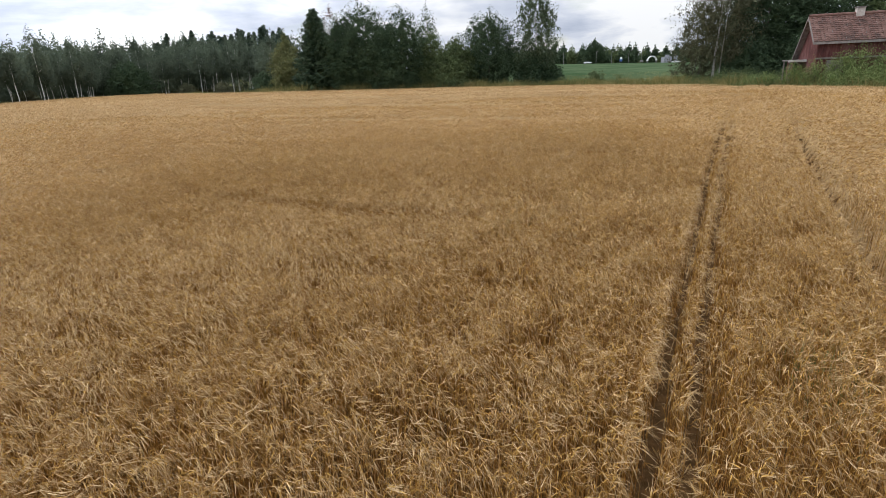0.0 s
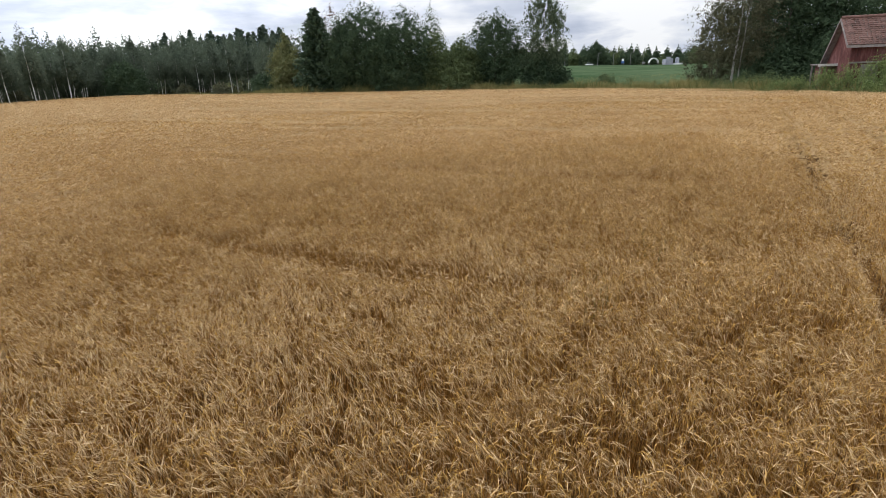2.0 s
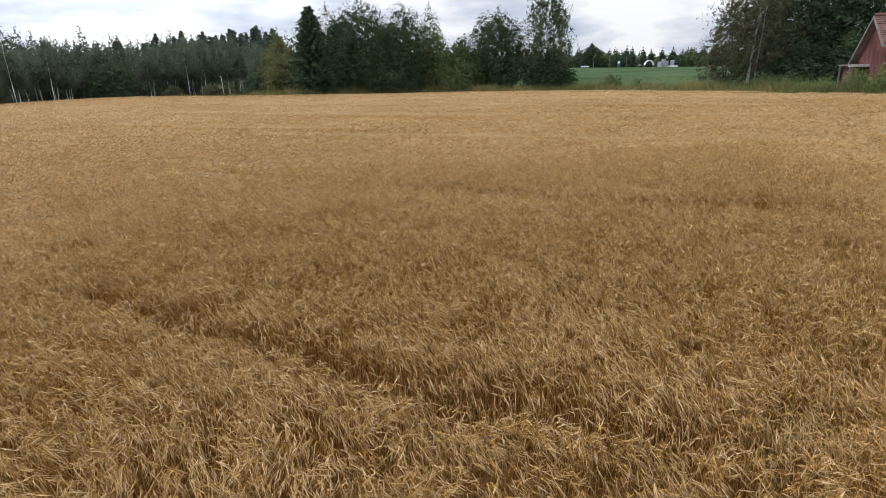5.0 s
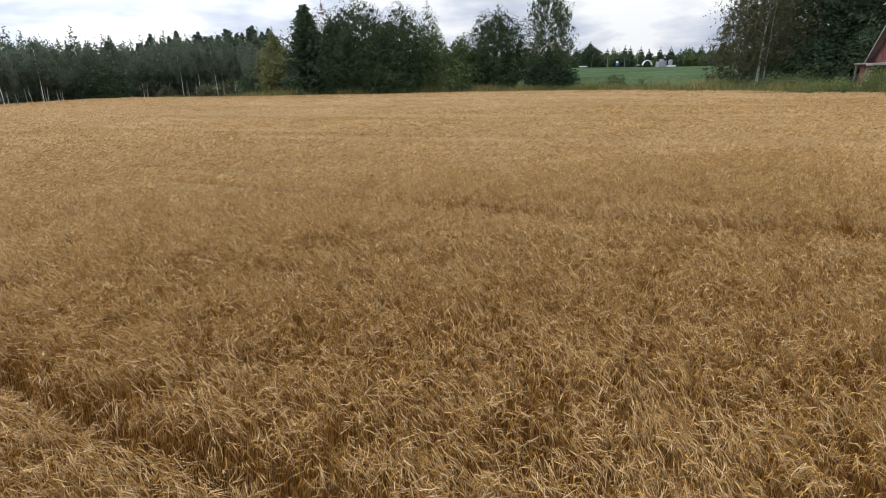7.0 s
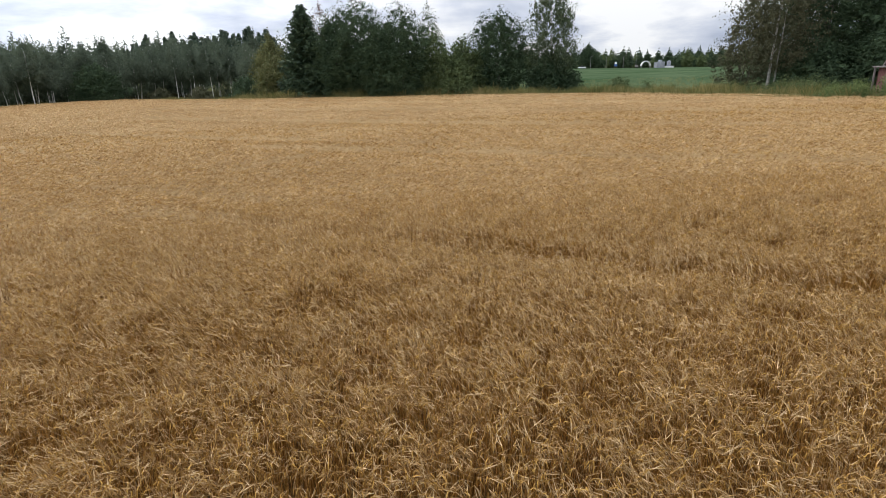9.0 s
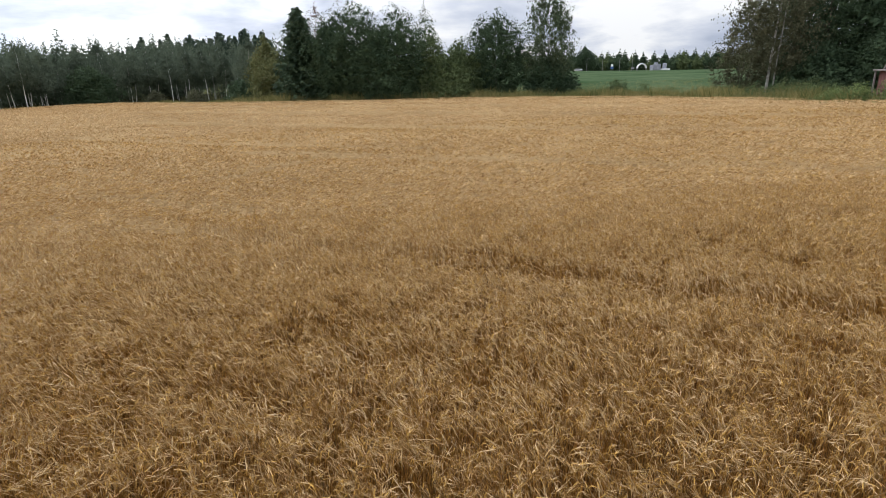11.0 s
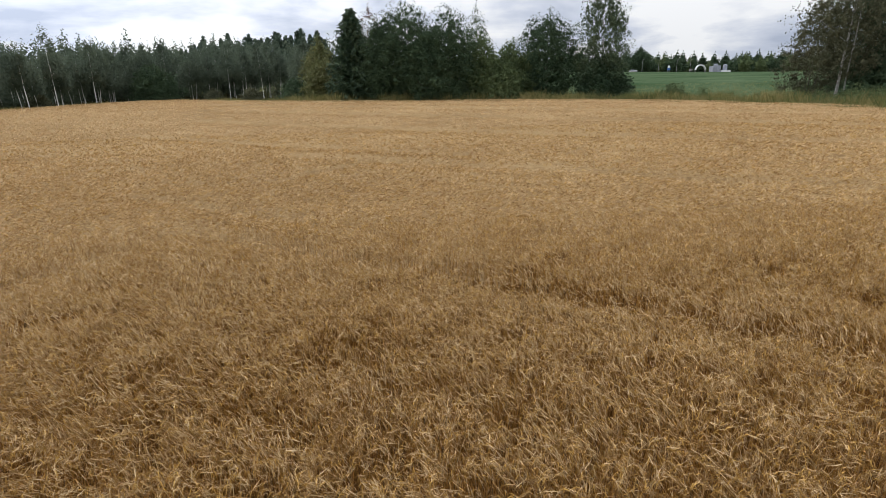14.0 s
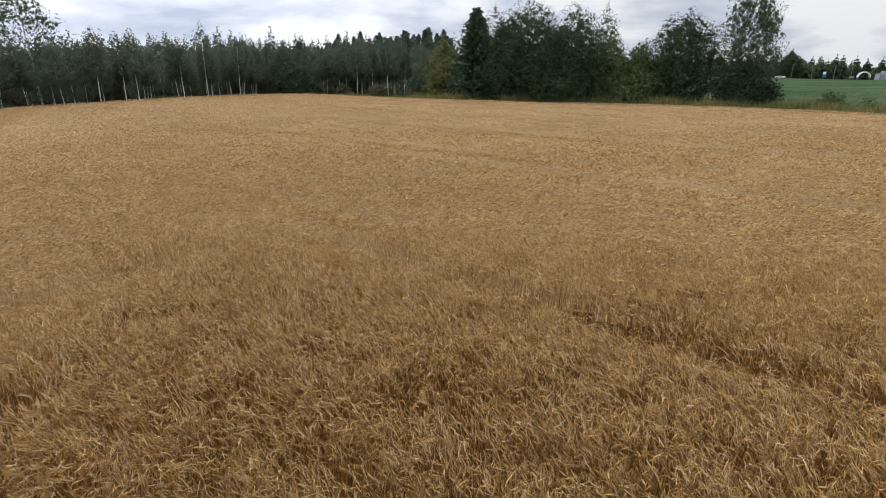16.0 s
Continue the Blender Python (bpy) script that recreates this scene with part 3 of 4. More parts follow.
def spruce(name, label, at, height, radius, seed, mat=NEEDLE, whorls=26):
    rng = np.random.default_rng(seed)
    t = thing(name, label, "tree", (at[0], at[1], gz(*at)))
    part("trunk", trunk_mesh(rng, height * 0.97, 0.16, limbs=0), BARK, t)
    quads = []
    for i in range(whorls):
        k = (i + 0.5) / whorls
        z = 0.4 + k * (height - 0.5)
        r = radius * (1 - k) ** 0.68 + 0.12
        arms = int(8 + 7 * (1 - k))
        for a in np.arange(arms) * math.tau / arms + rng.uniform(0, 6):
            out = r * rng.uniform(0.75, 1.2)
            m = max(16, int(out * 34))
            s = rng.uniform(0.05, 1, m)
            p = np.stack([np.cos(a) * s * out, np.sin(a) * s * out, z - 0.25 * s * out + 0.28 * out * s ** 3 + rng.normal(0, 0.05, m)], -1)
            p += rng.normal(0, 0.09, (m, 3)) * (0.5 + s[:, None])
            d = unit(np.stack([np.cos(a) + rng.normal(0, 0.6, m), np.sin(a) + rng.normal(0, 0.6, m), rng.normal(-0.25, 0.35, m)], -1))
            b = unit(np.cross(d, rng.normal(0, 1, (m, 3)))) * 0.09
            d = d * rng.uniform(0.18, 0.36, m)[:, None]
            quads.append(np.stack([p - d * 0.4 + b, p + d, p - d * 0.4 - b], 1).reshape(-1, 3))
    raw("crown", mesh_of("crown", np.concatenate(quads), 3), mat, t)
    return t


# the row of trees beyond the field
spruce("spruce", "dark green spruce with drooping tiers beside broadleaf trees", (-13.7, 74.0), 10.35, 3.3, 11, whorls=32)
tree("alder", "tall dark alder with a broad dense crown", (-7.9, 73.0), 10.0, 4.1, 0.4, round_top, LEAF_DARK, BARK, 21, 200, 100, 0.115, 0.62, girth=0.17)
tree("alder", "dark alder with a rounded crown touching its neighbour", (-3.0, 72.6), 9.4, 3.2, 0.7, round_top, LEAF_DARK, BARK, 22, 150, 100, 0.115, 0.6, girth=0.15)
tree("alder", "shorter dark alder in front of the tall ones", (-5.4, 71.4), 7.2, 3.2, 0.3, round_top, LEAF_DARK, BARK, 23, 120, 78, 0.135, 0.6, girth=0.12)
tree("alder", "dark alder standing close beside the spruce", (-10.2, 72.8), 8.6, 2.4, 0.4, round_top, LEAF_DARK, BARK, 24, 110, 78, 0.135, 0.58, girth=0.12)
tree("birch", "slender birch rising thinly behind the alders", (0.3, 82.0), 11.4, 1.6, 4.5, egg, LEAF_BIRCH, BIRCH_BARK, 25, 60, 40, 0.11, 0.38, hang=0.5, girth=0.07, core=0)
tree("bare_tree", "half-bare reddish tree behind the spruce", (-12.7, 80.5), 11.2, 1.7, 6.0, egg, LEAF_BROWN, BARK, 26, 46, 36, 0.10, 0.42, girth=0.08, limbs=14, core=0)
tree("willow", "grey-green willow thicket between the alders", (0.6, 73.6), 6.9, 3.0, 0.1, dome, LEAF_MID, BARK, 27, 120, 64, 0.15, 0.55, girth=0.08, forks=3)
tree("willow", "lower grey-green willow beside the thicket", (4.0, 74.5), 6.4, 2.8, 0.1, dome, LEAF_MID, BARK, 28, 110, 64, 0.15, 0.52, girth=0.08, forks=3)
tree("willow", "low willow bush at the edge of the grass", (2.2, 72.2), 4.4, 2.6, 0.0, dome, LEAF_MID, BARK, 29, 80, 60, 0.15, 0.5, girth=0.06, forks=3)
tree("alder", "compact dark green alder with a full crown", (8.2, 76.1), 9.3, 3.6, 0.3, round_top, LEAF_DARK, BARK, 30, 200, 100, 0.115, 0.58, girth=0.15)
tree("birch", "tall weeping birch with sparse hanging foliage", (14.2, 75.2), 11.9, 2.9, 2.2, column, LEAF_BIRCH, BIRCH_BARK, 31, 190, 50, 0.13, 0.42, hang=1.2, girth=0.12, squash=1.6, core=0.15)
tree("willow", "dark low bush under the weeping birch", (13.6, 74.2), 4.4, 2.6, 0.0, dome, LEAF_DARK, BARK, 32, 90, 56, 0.15, 0.5, girth=0.06, forks=3)
tree("willow", "loose dark bush with gaps at the foot of the birch", (16.2, 74.6), 3.4, 1.9, 0.0, dome, LEAF_DARK, BARK, 33, 60, 50, 0.15, 0.5, girth=0.05, forks=3)
tree("shrub", "round grey-green shrub in the tall grass", (20.6, 70.4), 2.1, 1.6, 0.0, dome, LEAF_MID, BARK, 34, 40, 50, 0.12, 0.4, girth=0.04, forks=3)
tree("yellow_birch", "yellowing tree standing behind the spruce", (-19.9, 84.0), 8.0, 2.4, 0.5, egg, LEAF_YELLOW, BARK, 35, 110, 60, 0.16, 0.55)
tree("willow", "olive-green bush beside the spruce", (-18.2, 77.5), 4.9, 2.1, 0.0, dome, LEAF_YELLOW, BARK, 36, 80, 56, 0.15, 0.5, girth=0.05, forks=3)
tree("willow", "dark low bush in front of the yellow trees", (-22.5, 80.5), 3.0, 2.0, 0.0, dome, LEAF_DARK, BARK, 37, 60, 56, 0.15, 0.5, girth=0.05, forks=3)
tree("alder", "young alder at the end of the row", (-16.0, 80.0), 5.6, 2.0, 0.2, egg, LEAF_MID, BARK, 38, 70, 56, 0.15, 0.5)

# the clump of trees beside the barn
tree("willow", "spreading willow at the open end of the clump", (26.9, 57.4), 8.2, 2.3, 0.1, egg, LEAF_OLIVE, BARK, 41, 180, 54, 0.085, 0.42, girth=0.08, forks=3, core=0.4)
tree("birch", "birch with a pale leaning trunk among dark trees", (26.9, 53.9), 13.5, 3.0, 2.4, column, LEAF_OLIVE, BIRCH_BARK, 42, 180, 52, 0.10, 0.45, hang=1.0, girth=0.125, lean=(0.045, 0.0), squash=1.4, core=0.3)
tree("birch", "second birch trunk beside the pale one", (27.7, 54.3), 12.5, 2.3, 4.0, column, LEAF_OLIVE, BIRCH_BARK, 43, 110, 48, 0.10, 0.45, hang=1.0, girth=0.075, lean=(0.05, 0.0), squash=1.4, core=0)
for i, (x, y, h, r) in enumerate(((32.6, 55.5, 13.0, 3.9), (35.5, 53.8, 12.0, 3.8), (34.0, 61.0, 14.0, 4.2), (39.5, 56.5, 13.5, 4.2), (43.0, 53.0, 13.0, 4.2), (47.5, 51.5, 13.5, 4.4), (52.0, 50.0, 13.0, 4.4))):
    tree("alder", "tall fresh green broadleaf tree behind the barn roof" if x > 42 else "tall dark broadleaf tree in the clump behind the barn", (x, y), h, r, 0.4, egg, LEAF_MID if x > 42 else LEAF_DARK, BARK, 50 + i, 200, 90, 0.115, 0.68, girth=0.18, group="trees behind the barn")
tree("willow", "dark undergrowth bush below the birches", (30.2, 52.6), 4.2, 2.4, 0.0, dome, LEAF_DARK, BARK, 61, 90, 56, 0.15, 0.5, girth=0.05, forks=3)
tree("willow", "dark undergrowth bush beside the barn gable", (33.2, 50.0), 4.6, 2.4, 0.0, dome, LEAF_DARK, BARK, 62, 90, 56, 0.15, 0.5, girth=0.05, forks=3)

# the birch wood along the far side
rng = np.random.default_rng(5)
kinds = []
for i in range(5):
    h = (7.8, 8.6, 7.3, 8.3, 9.3)[i]
    kinds.append(tree("birch", "slim young birch with a white trunk in the wood", (-60 - 4 * i, 100), h, 1.9 + 0.12 * i, (2.5, 3.4, 2.8, 3.2, 2.3)[i], plume, LEAF_HAZE, YOUNG_BARK, 70 + i, 100, 28, 0.135, 0.5, hang=0.8, girth=0.065, core=0.35, squash=1.4, lean=(rng.uniform(-0.07, 0.07), 0), group="birches of the wood"))
back_kinds = [tree("birch", "slim young birch deep in the wood", (-62 - 4 * i, 108), 8.2 + 0.7 * i, 1.8, 0.3, plume, LEAF_HAZE, YOUNG_BARK, 76 + i, 42, 20, 0.25, 0.6, hang=0.6, girth=0.06, group="birches of the wood", core=0, limbs=2) for i in range(3)]
rim = [(-24, 92), (-31, 99), (-39, 103), (-47, 101), (-50, 92), (-50.5, 80), (-50.5, 68), (-50, 56), (-50, 44)]
spots = []
front_count = 0
for depth in range(6):
    for (x0, y0), (x1, y1) in zip(rim, rim[1:]):
        length = math.hypot(x1 - x0, y1 - y0)
        ox, oy = (y1 - y0) / length * 4.0 * depth, -(x1 - x0) / length * 4.0 * depth
        for k in range(int(length / 2.6)):
            f = (k + rng.uniform(0.1, 0.9)) / int(length / 2.6)
            front_count += depth < 2
            spots.append((x0 + (x1 - x0) * f + ox + rng.normal(0, 0.7), y0 + (y1 - y0) * f + oy + rng.normal(0, 0.7)))
for i, (x, y) in enumerate(spots):
    copy_thing(kinds[int(rng.integers(5))] if i < front_count else back_kinds[int(rng.integers(3))], pose(x, y, gz(x, y), rng.normal(0, 3.5), rng.normal(0, 3.5), rng.uniform(0, 360)) @ Matrix.Diagonal([rng.uniform(0.85, 1.12) * (0.76 + 0.2 * float(smoothstep(66, 98, y)))] * 3 + [1]))
for k in range(60):
    x, y = rng.uniform(-80, -40), rng.uniform(102, 128)
    copy_thing(back_kinds[int(rng.integers(3))], pose(x, y, gz(x, y), 0, 0, rng.uniform(0, 360)))
for i, (x, y, h) in enumerate(((-49.2, 75.0, 8.9), (-49.4, 58.0, 7.3), (-49.3, 61.3, 6.9), (-49.4, 63.2, 7.4), (-49.2, 82.2, 8.0), (-49.5, 70.8, 7.2), (-38.2, 99.0, 8.6), (-35.0, 97.5, 8.2), (-32.0, 96.5, 8.4))):
    tree("birch", "birch with a bright white trunk at the rim of the wood", (x, y), h, 1.7, 0.4 * h, plume, LEAF_HAZE, WHITE_BARK, 300 + i, 70, 26, 0.125, 0.45, hang=0.8, girth=0.062, core=0.3, squash=1.4, lean=(0.03 * math.sin(i * 2.1), 0), group="white birches at the rim")
tree("birch", "larger birch with open branches at the end of the wood", (-58.0, 59.0), 12.5, 3.2, 3.0, egg, LEAF_BIRCH, BIRCH_BARK, 81, 90, 44, 0.15, 0.5, hang=0.8, girth=0.11, lean=(-0.06, 0), core=0)
tree("bush", "dark round bush at the corner of the field", (-47.4, 93.8), 5.2, 3.4, 0.0, dome, LEAF_DARK, BARK, 82, 130, 60, 0.16, 0.55, girth=0.06, forks=3)
for i, (x, y, h, r) in enumerate(((-52, 62, 2.4, 2.0), (-51.5, 75, 1.8, 1.5), (-40, 97, 1.6, 1.4), (-33, 94, 1.8, 1.5), (-52, 50, 2.2, 2.2))):
    tree("bush", "low green bush at the foot of the birches", (x, y), h, r, 0.0, dome, LEAF_OLIVE, BARK, 83 + i, 46, 46, 0.14, 0.45, girth=0.04, forks=2, group="bushes of the wood")


def pine(at, height, seed):
    r = np.random.default_rng(seed)
    t = thing("pine", "dark pine standing in the far wood", "tree", (at[0], at[1], gz(*at)), 0, "pines of the far wood")
    part("trunk", trunk_mesh(r, height * 0.95, 0.16, limbs=0), BARK, t)
    n = 620
    h = r.uniform(0, 1, n)
    ang = r.uniform(0, math.tau, n)
    tier = 0.8 + 0.3 * np.sin(h * 21 + 3 * np.sin(ang * 2 + seed)) + 0.2 * np.sin(ang * 3 + seed)
    out = 2.5 * np.sqrt(np.clip(1 - h, 0, 1)) * np.minimum(1, 0.5 + 2 * h) * tier * np.sqrt(r.uniform(0.05, 1, n))
    c = np.stack([out * np.cos(ang), out * np.sin(ang), height * (0.4 + 0.6 * h)], -1)
    raw("crown", mesh_of("crown", leaves(c, np.full((n, 3), 0.4), 1, 0.46, r, 0, 0.6), 3), PINE, t)
    return t


pines = [pine((-70 - 6 * i, 205), 13.6 + 0.9 * i, 90 + i) for i in range(4)]
for row in range(3):
    for k in range(62):
        x = -170 + k * 2.0 + rng.normal(0, 1.4)
        y = 196 + 9 * row + rng.normal(0, 2)
        s = rng.uniform(0.85, 1.08) * (0.72 + 0.28 * float(smoothstep(-110, -70, x)))
        copy_thing(pines[int(rng.integers(4))], pose(x, y, gz(x, y), 0, 0, rng.uniform(0, 360)) @ Matrix.Diagonal((s, s, s, 1)))

# far trees beyond the green field
far_kinds = [tree("far_tree", "far broadleaf tree beyond the road", (60 + 9 * i, 350), 9.5 + 1.2 * i, 3.6, 0.3, egg, LEAF_DARK if i != 1 else LEAF_MID, BARK, 100 + i, 26, 9, 0.7, 1.2, limbs=2, core=1.6, group="far trees") for i in range(3)]
for k in range(120):
    x = -30 + k * 2.7 + rng.normal(0, 1.5)
    y = 350 + 45 * (k % 3) + rng.normal(0, 6)
    x = x * y / 350
    if 0.375 < x / y < 0.46 and y < 432:
        continue
    s = rng.uniform(0.7, 1.1)
    copy_thing(far_kinds[int(rng.integers(3))], pose(x, y, gz(x, y), 0, 0, rng.uniform(0, 360)) @ Matrix.Diagonal((s, s, s, 1)))
for k in range(110):
    x = 20 + k * 2.9 + rng.normal(0, 1.0)
    y = 475 + rng.normal(0, 8)
    s = rng.uniform(1.05, 1.35)
    copy_thing(far_kinds[int(rng.integers(3))], pose(x, y, gz(x, y), 0, 0, rng.uniform(0, 360)) @ Matrix.Diagonal((s, s, s, 1)))
tree("far_tree", "broad dark tree standing out beyond the green field", (99.3, 338.0), 13.0, 6.5, 0.3, egg, LEAF_DARK, BARK, 104, 150, 40, 0.45, 1.2)


# ---- grass and weeds ----
def blades(x, y, tall, wide, rng, lean=0.35):
    n = len(x)
    foot = np.stack([x, y, ground_z(x, y)], -1)
    a = rng.uniform(0, math.tau, n)
    side = np.stack([np.cos(a), np.sin(a), np.zeros(n)], -1) * (wide * rng.uniform(0.5, 1.2, n))[:, None]
    tip = foot + np.stack([rng.normal(0, lean, n) * tall, rng.normal(0, lean, n) * tall, tall], -1)
    return np.stack([foot - side, foot + side, tip], 1).reshape(-1, 3)


def strip(outward, per_metre, tall, wide, seed, first=2, last=14):
    r = np.random.default_rng(seed)
    xs, ys = [], []
    for (x0, y0), (x1, y1) in list(zip(EDGE, EDGE[1:]))[first:last]:
        length = math.hypot(x1 - x0, y1 - y0)
        n = int(length * per_metre * outward)
        f, o = r.random(n), r.uniform(0.0, outward, n)
        nx, ny = (y1 - y0) / length, -(x1 - x0) / length
        xs.append(x0 + (x1 - x0) * f + nx * o)
        ys.append(y0 + (y1 - y0) * f + ny * o)
    x, y = np.concatenate(xs), np.concatenate(ys)
    h = tall * r.uniform(0.5, 1.15, len(x)) * (1 + 0.25 * sway(x, y, 4, 5)) * (1 - 0.55 * smoothstep(-18, -30, x))
    return blades(x, y, h, wide, r)


tagged(raw("tall_grass", mesh_of("tall_grass", strip(7.0, 90, 1.2, 0.055, 201), 3), GRASS), "tall olive and straw-coloured grass edging the field", "grass", kind="stuff")
tagged(raw("field_weeds", mesh_of("field_weeds", strip(6.5, 120, 0.75, 0.06, 202, 2, 5), 3), WEED), "fresh green weeds growing along the field by the barn", "weeds", kind="stuff")
r2 = np.random.default_rng(203)
wx, wy = r2.uniform(-95, -18, 26000), r2.uniform(40, 135, 26000)
ok = ~in_field(wx, wy)
tagged(raw("wood_undergrowth", mesh_of("wood_undergrowth", blades(wx[ok], wy[ok], r2.uniform(0.12, 0.34, ok.sum()), 0.13, r2, 0.5), 3), UNDER), "olive grass and ferns under the birches, darkened for wood shade", "undergrowth", kind="stuff")
mx, my = r2.uniform(16, 60, 16000), r2.uniform(66, 120, 16000)
ok = ~in_field(mx, my) & (mx < my * 0.62)
tagged(raw("meadow_edge_grass", mesh_of("meadow_edge_grass", blades(mx[ok], my[ok], r2.uniform(0.2, 0.55, ok.sum()) * (1.5 - my[ok] / 120), 0.09, r2), 3), GRASS), "rough grass at the near edge of the green field", "grass", kind="stuff")

for i, (x, y, h, r) in enumerate(((18.3, 68.5, 1.3, 1.0), (23.2, 69.0, 1.7, 0.9), (25.0, 66.5, 1.2, 0.9), (21.5, 67.0, 1.0, 1.0), (16.8, 71.0, 1.5, 1.1))):
    tree("shrub", "thin grey-green shrub in the tall grass", (x, y), h, r, 0.0, dome, LEAF_MID, BARK, 210 + i, 18, 36, 0.10, 0.35, girth=0.03, forks=2, limbs=4, group="shrubs in the grass")
for i, (x, y, h, r) in enumerate((x - 1.9, y - 2.1, 0.95 * h, r) for x, y, h, r in ((28.0, 40.3, 2.3, 1.0), (29.2, 39.6, 2.8, 1.2), (30.2, 39.3, 3.2, 1.3), (31.6, 38.7, 3.0, 1.3), (33.0, 38.3, 3.0, 1.4), (29.3, 38.0, 1.8, 1.0), (30.6, 37.4, 1.9, 1.1), (32.0, 36.8, 1.9, 1.2), (27.5, 41.8, 2.1, 1.0), (26.9, 43.8, 1.5, 0.9), (26.6, 45.5, 1.2, 0.9), (28.4, 38.8, 1.5, 0.9))):
    tree("tall_weeds", "clump of tall green weeds in front of the barn", (x, y), h, r, 0.0, dome, WEED, BARK, 220 + i, 42, 56, 0.085, 0.42, hang=-0.9, girth=0.02, forks=3, limbs=5, group="weeds by the barn", core=0, slim=0.32, squash=1.2)

# nettles use the darker willow leaf colour to imitate shade under the trees
for i, (x, y, h, r) in enumerate(((28.6, 46.4, 1.3, 1.2), (27.6, 47.6, 1.4, 1.3), (26.6, 49.0, 1.5, 1.3), (27.9, 49.6, 1.8, 1.4), (25.9, 50.6, 1.4, 1.3), (27.0, 51.3, 1.7, 1.3), (24.9, 52.4, 1.2, 1.2), (24.2, 54.4, 1.1, 1.2), (23.0, 57.2, 1.0, 1.1), (25.2, 55.4, 1.4, 1.3))):
    tree("nettles", "low mass of green nettles, coloured darker for tree shade", (x, y), h, r, 0.0, dome, LEAF_MID, BARK, 240 + i, 40, 40, 0.085, 0.36, girth=0.02, forks=3, limbs=5, group="nettles under the trees", core=0)


r3 = np.random.default_rng(230)
for x, y in ((2.3, 10.1), (0.9, 8.2), (2.1, 9.4), (2.7, 3.5), (2.8, 4.0)):
    n = 46
    tuft_x, tuft_y = x + r3.normal(0, 0.14, n), y + r3.normal(0, 0.14, n)
    ob = raw("weed_tuft", mesh_of("weed_tuft", blades(tuft_x, tuft_y, r3.uniform(0.45, 0.74, n), 0.012, r3, 0.18), 3), WEED)
    tagged(ob, "small tuft of green weeds among the barley", "weeds", "weeds in the barley")

# ---- the red barn ----
def barn():
    at = (26.7, 40.7)
    ground = gz(27, 41)
    t = thing("barn", "weathered red wooden barn with a clay tile roof, among weeds", "barn", (*at, ground), -20)
    ridge, front_z, back_z = 5.32 - ground, 3.62 - ground, 2.50 - ground
    front_y, back_y, length = -2.15, 2.9, 13.0

    def roof_z(y):
        return ridge + (front_z - ridge) * (y / front_y) if y < 0 else ridge + (back_z - ridge) * (y / back_y)

    # walls behind the boards
    bm = bmesh.new()
    prof = [(-1.85, -0.2), (-1.85, roof_z(-1.85) - 0.16), (0, ridge - 0.16), (2.55, roof_z(2.55) - 0.16), (2.55, -0.2)]
    a = [bm.verts.new((0.36, y, z)) for y, z in prof]
    b = [bm.verts.new((length - 0.3, y, z)) for y, z in prof]
    bm.faces.new(a)
    bm.faces.new(b[::-1])
    for i in range(5):
        j = (i + 1) % 5
        bm.faces.new((a[i], b[i], b[j], a[j]))
    bmesh.ops.recalc_face_normals(bm, faces=bm.faces[:])
    part("wall", bm, RED_BOARD, t)
    # roof slabs
    for name, y1, z1 in (("roof", front_y, front_z), ("roof", back_y, back_z)):
        bm = bmesh.new()
        n = Vector((0, (ridge - z1) * (1 if y1 > 0 else -1), abs(y1))).normalized() * 0.1
        corner = [Vector((0, 0, ridge)), Vector((length, 0, ridge)), Vector((length, y1, z1)), Vector((0, y1, z1))]
        lo = [bm.verts.new(p - n) for p in corner]
        hi = [bm.verts.new(p) for p in corner]
        bm.faces.new(hi)
        bm.faces.new(lo[::-1])
        for i in range(4):
            bm.faces.new((lo[i], lo[(i + 1) % 4], hi[(i + 1) % 4], hi[i]))
        bmesh.ops.recalc_face_normals(bm, faces=bm.faces[:])
        slab = part(name, bm, GREY_BOARD, t)
        if y1 < 0:
            # overlapping pan tiles, curved and a little uneven
            r = np.random.default_rng(8)
            rows, cols = 13, 55
            wide, fall = length / cols, 1.0 / rows
            down = Vector((0, y1, z1 - ridge))
            nrm = n.normalized()
            verts = []
            for i in range(rows):
                for k in range(cols):
                    jog = r.normal(0, 0.008, 3)
                    lift = 0.05 + r.normal(0, 0.006)
                    arc = []
                    for s in range(4):
                        f = s / 3
                        arc.append((k * wide + wide * f * 1.02, 0.022 * math.sin(f * math.pi * 1.5 + 0.3)))
                    p0 = Vector((0, 0, ridge)) + down * (fall * i)
                    p1 = Vector((0, 0, ridge)) + down * (fall * (i + 1.08))
                    for (xa, ha), (xb, hb) in zip(arc, arc[1:]):
                        q = [p0 + Vector((xa + jog[0], 0, 0)) + nrm * (0.02 + ha), p1 + Vector((xa + jog[0], 0, jog[1])) + nrm * (lift + ha),
                             p1 + Vector((xb + jog[0], 0, jog[1])) + nrm * (lift + hb), p0 + Vector((xb + jog[0], 0, 0)) + nrm * (0.02 + hb)]
                        verts.extend(q)
                        verts.extend([q[1], q[1] - nrm * 0.035, q[2] - nrm * 0.035, q[2]])
            me = bpy.data.meshes.new("tiles")
            me.from_pydata([tuple(v) for v in verts], [], [tuple(range(i, i + 4)) for i in range(0, len(verts), 4)])
            bm2 = bmesh.new()
            bm2.from_mesh(me)
            bmesh.ops.remove_doubles(bm2, verts=bm2.verts[:], dist=0.0005)
            tagged(part("tiles", bm2, TILE, slab, "worn red clay pan tiles"), kind="stuff")
    bm = bmesh.new()
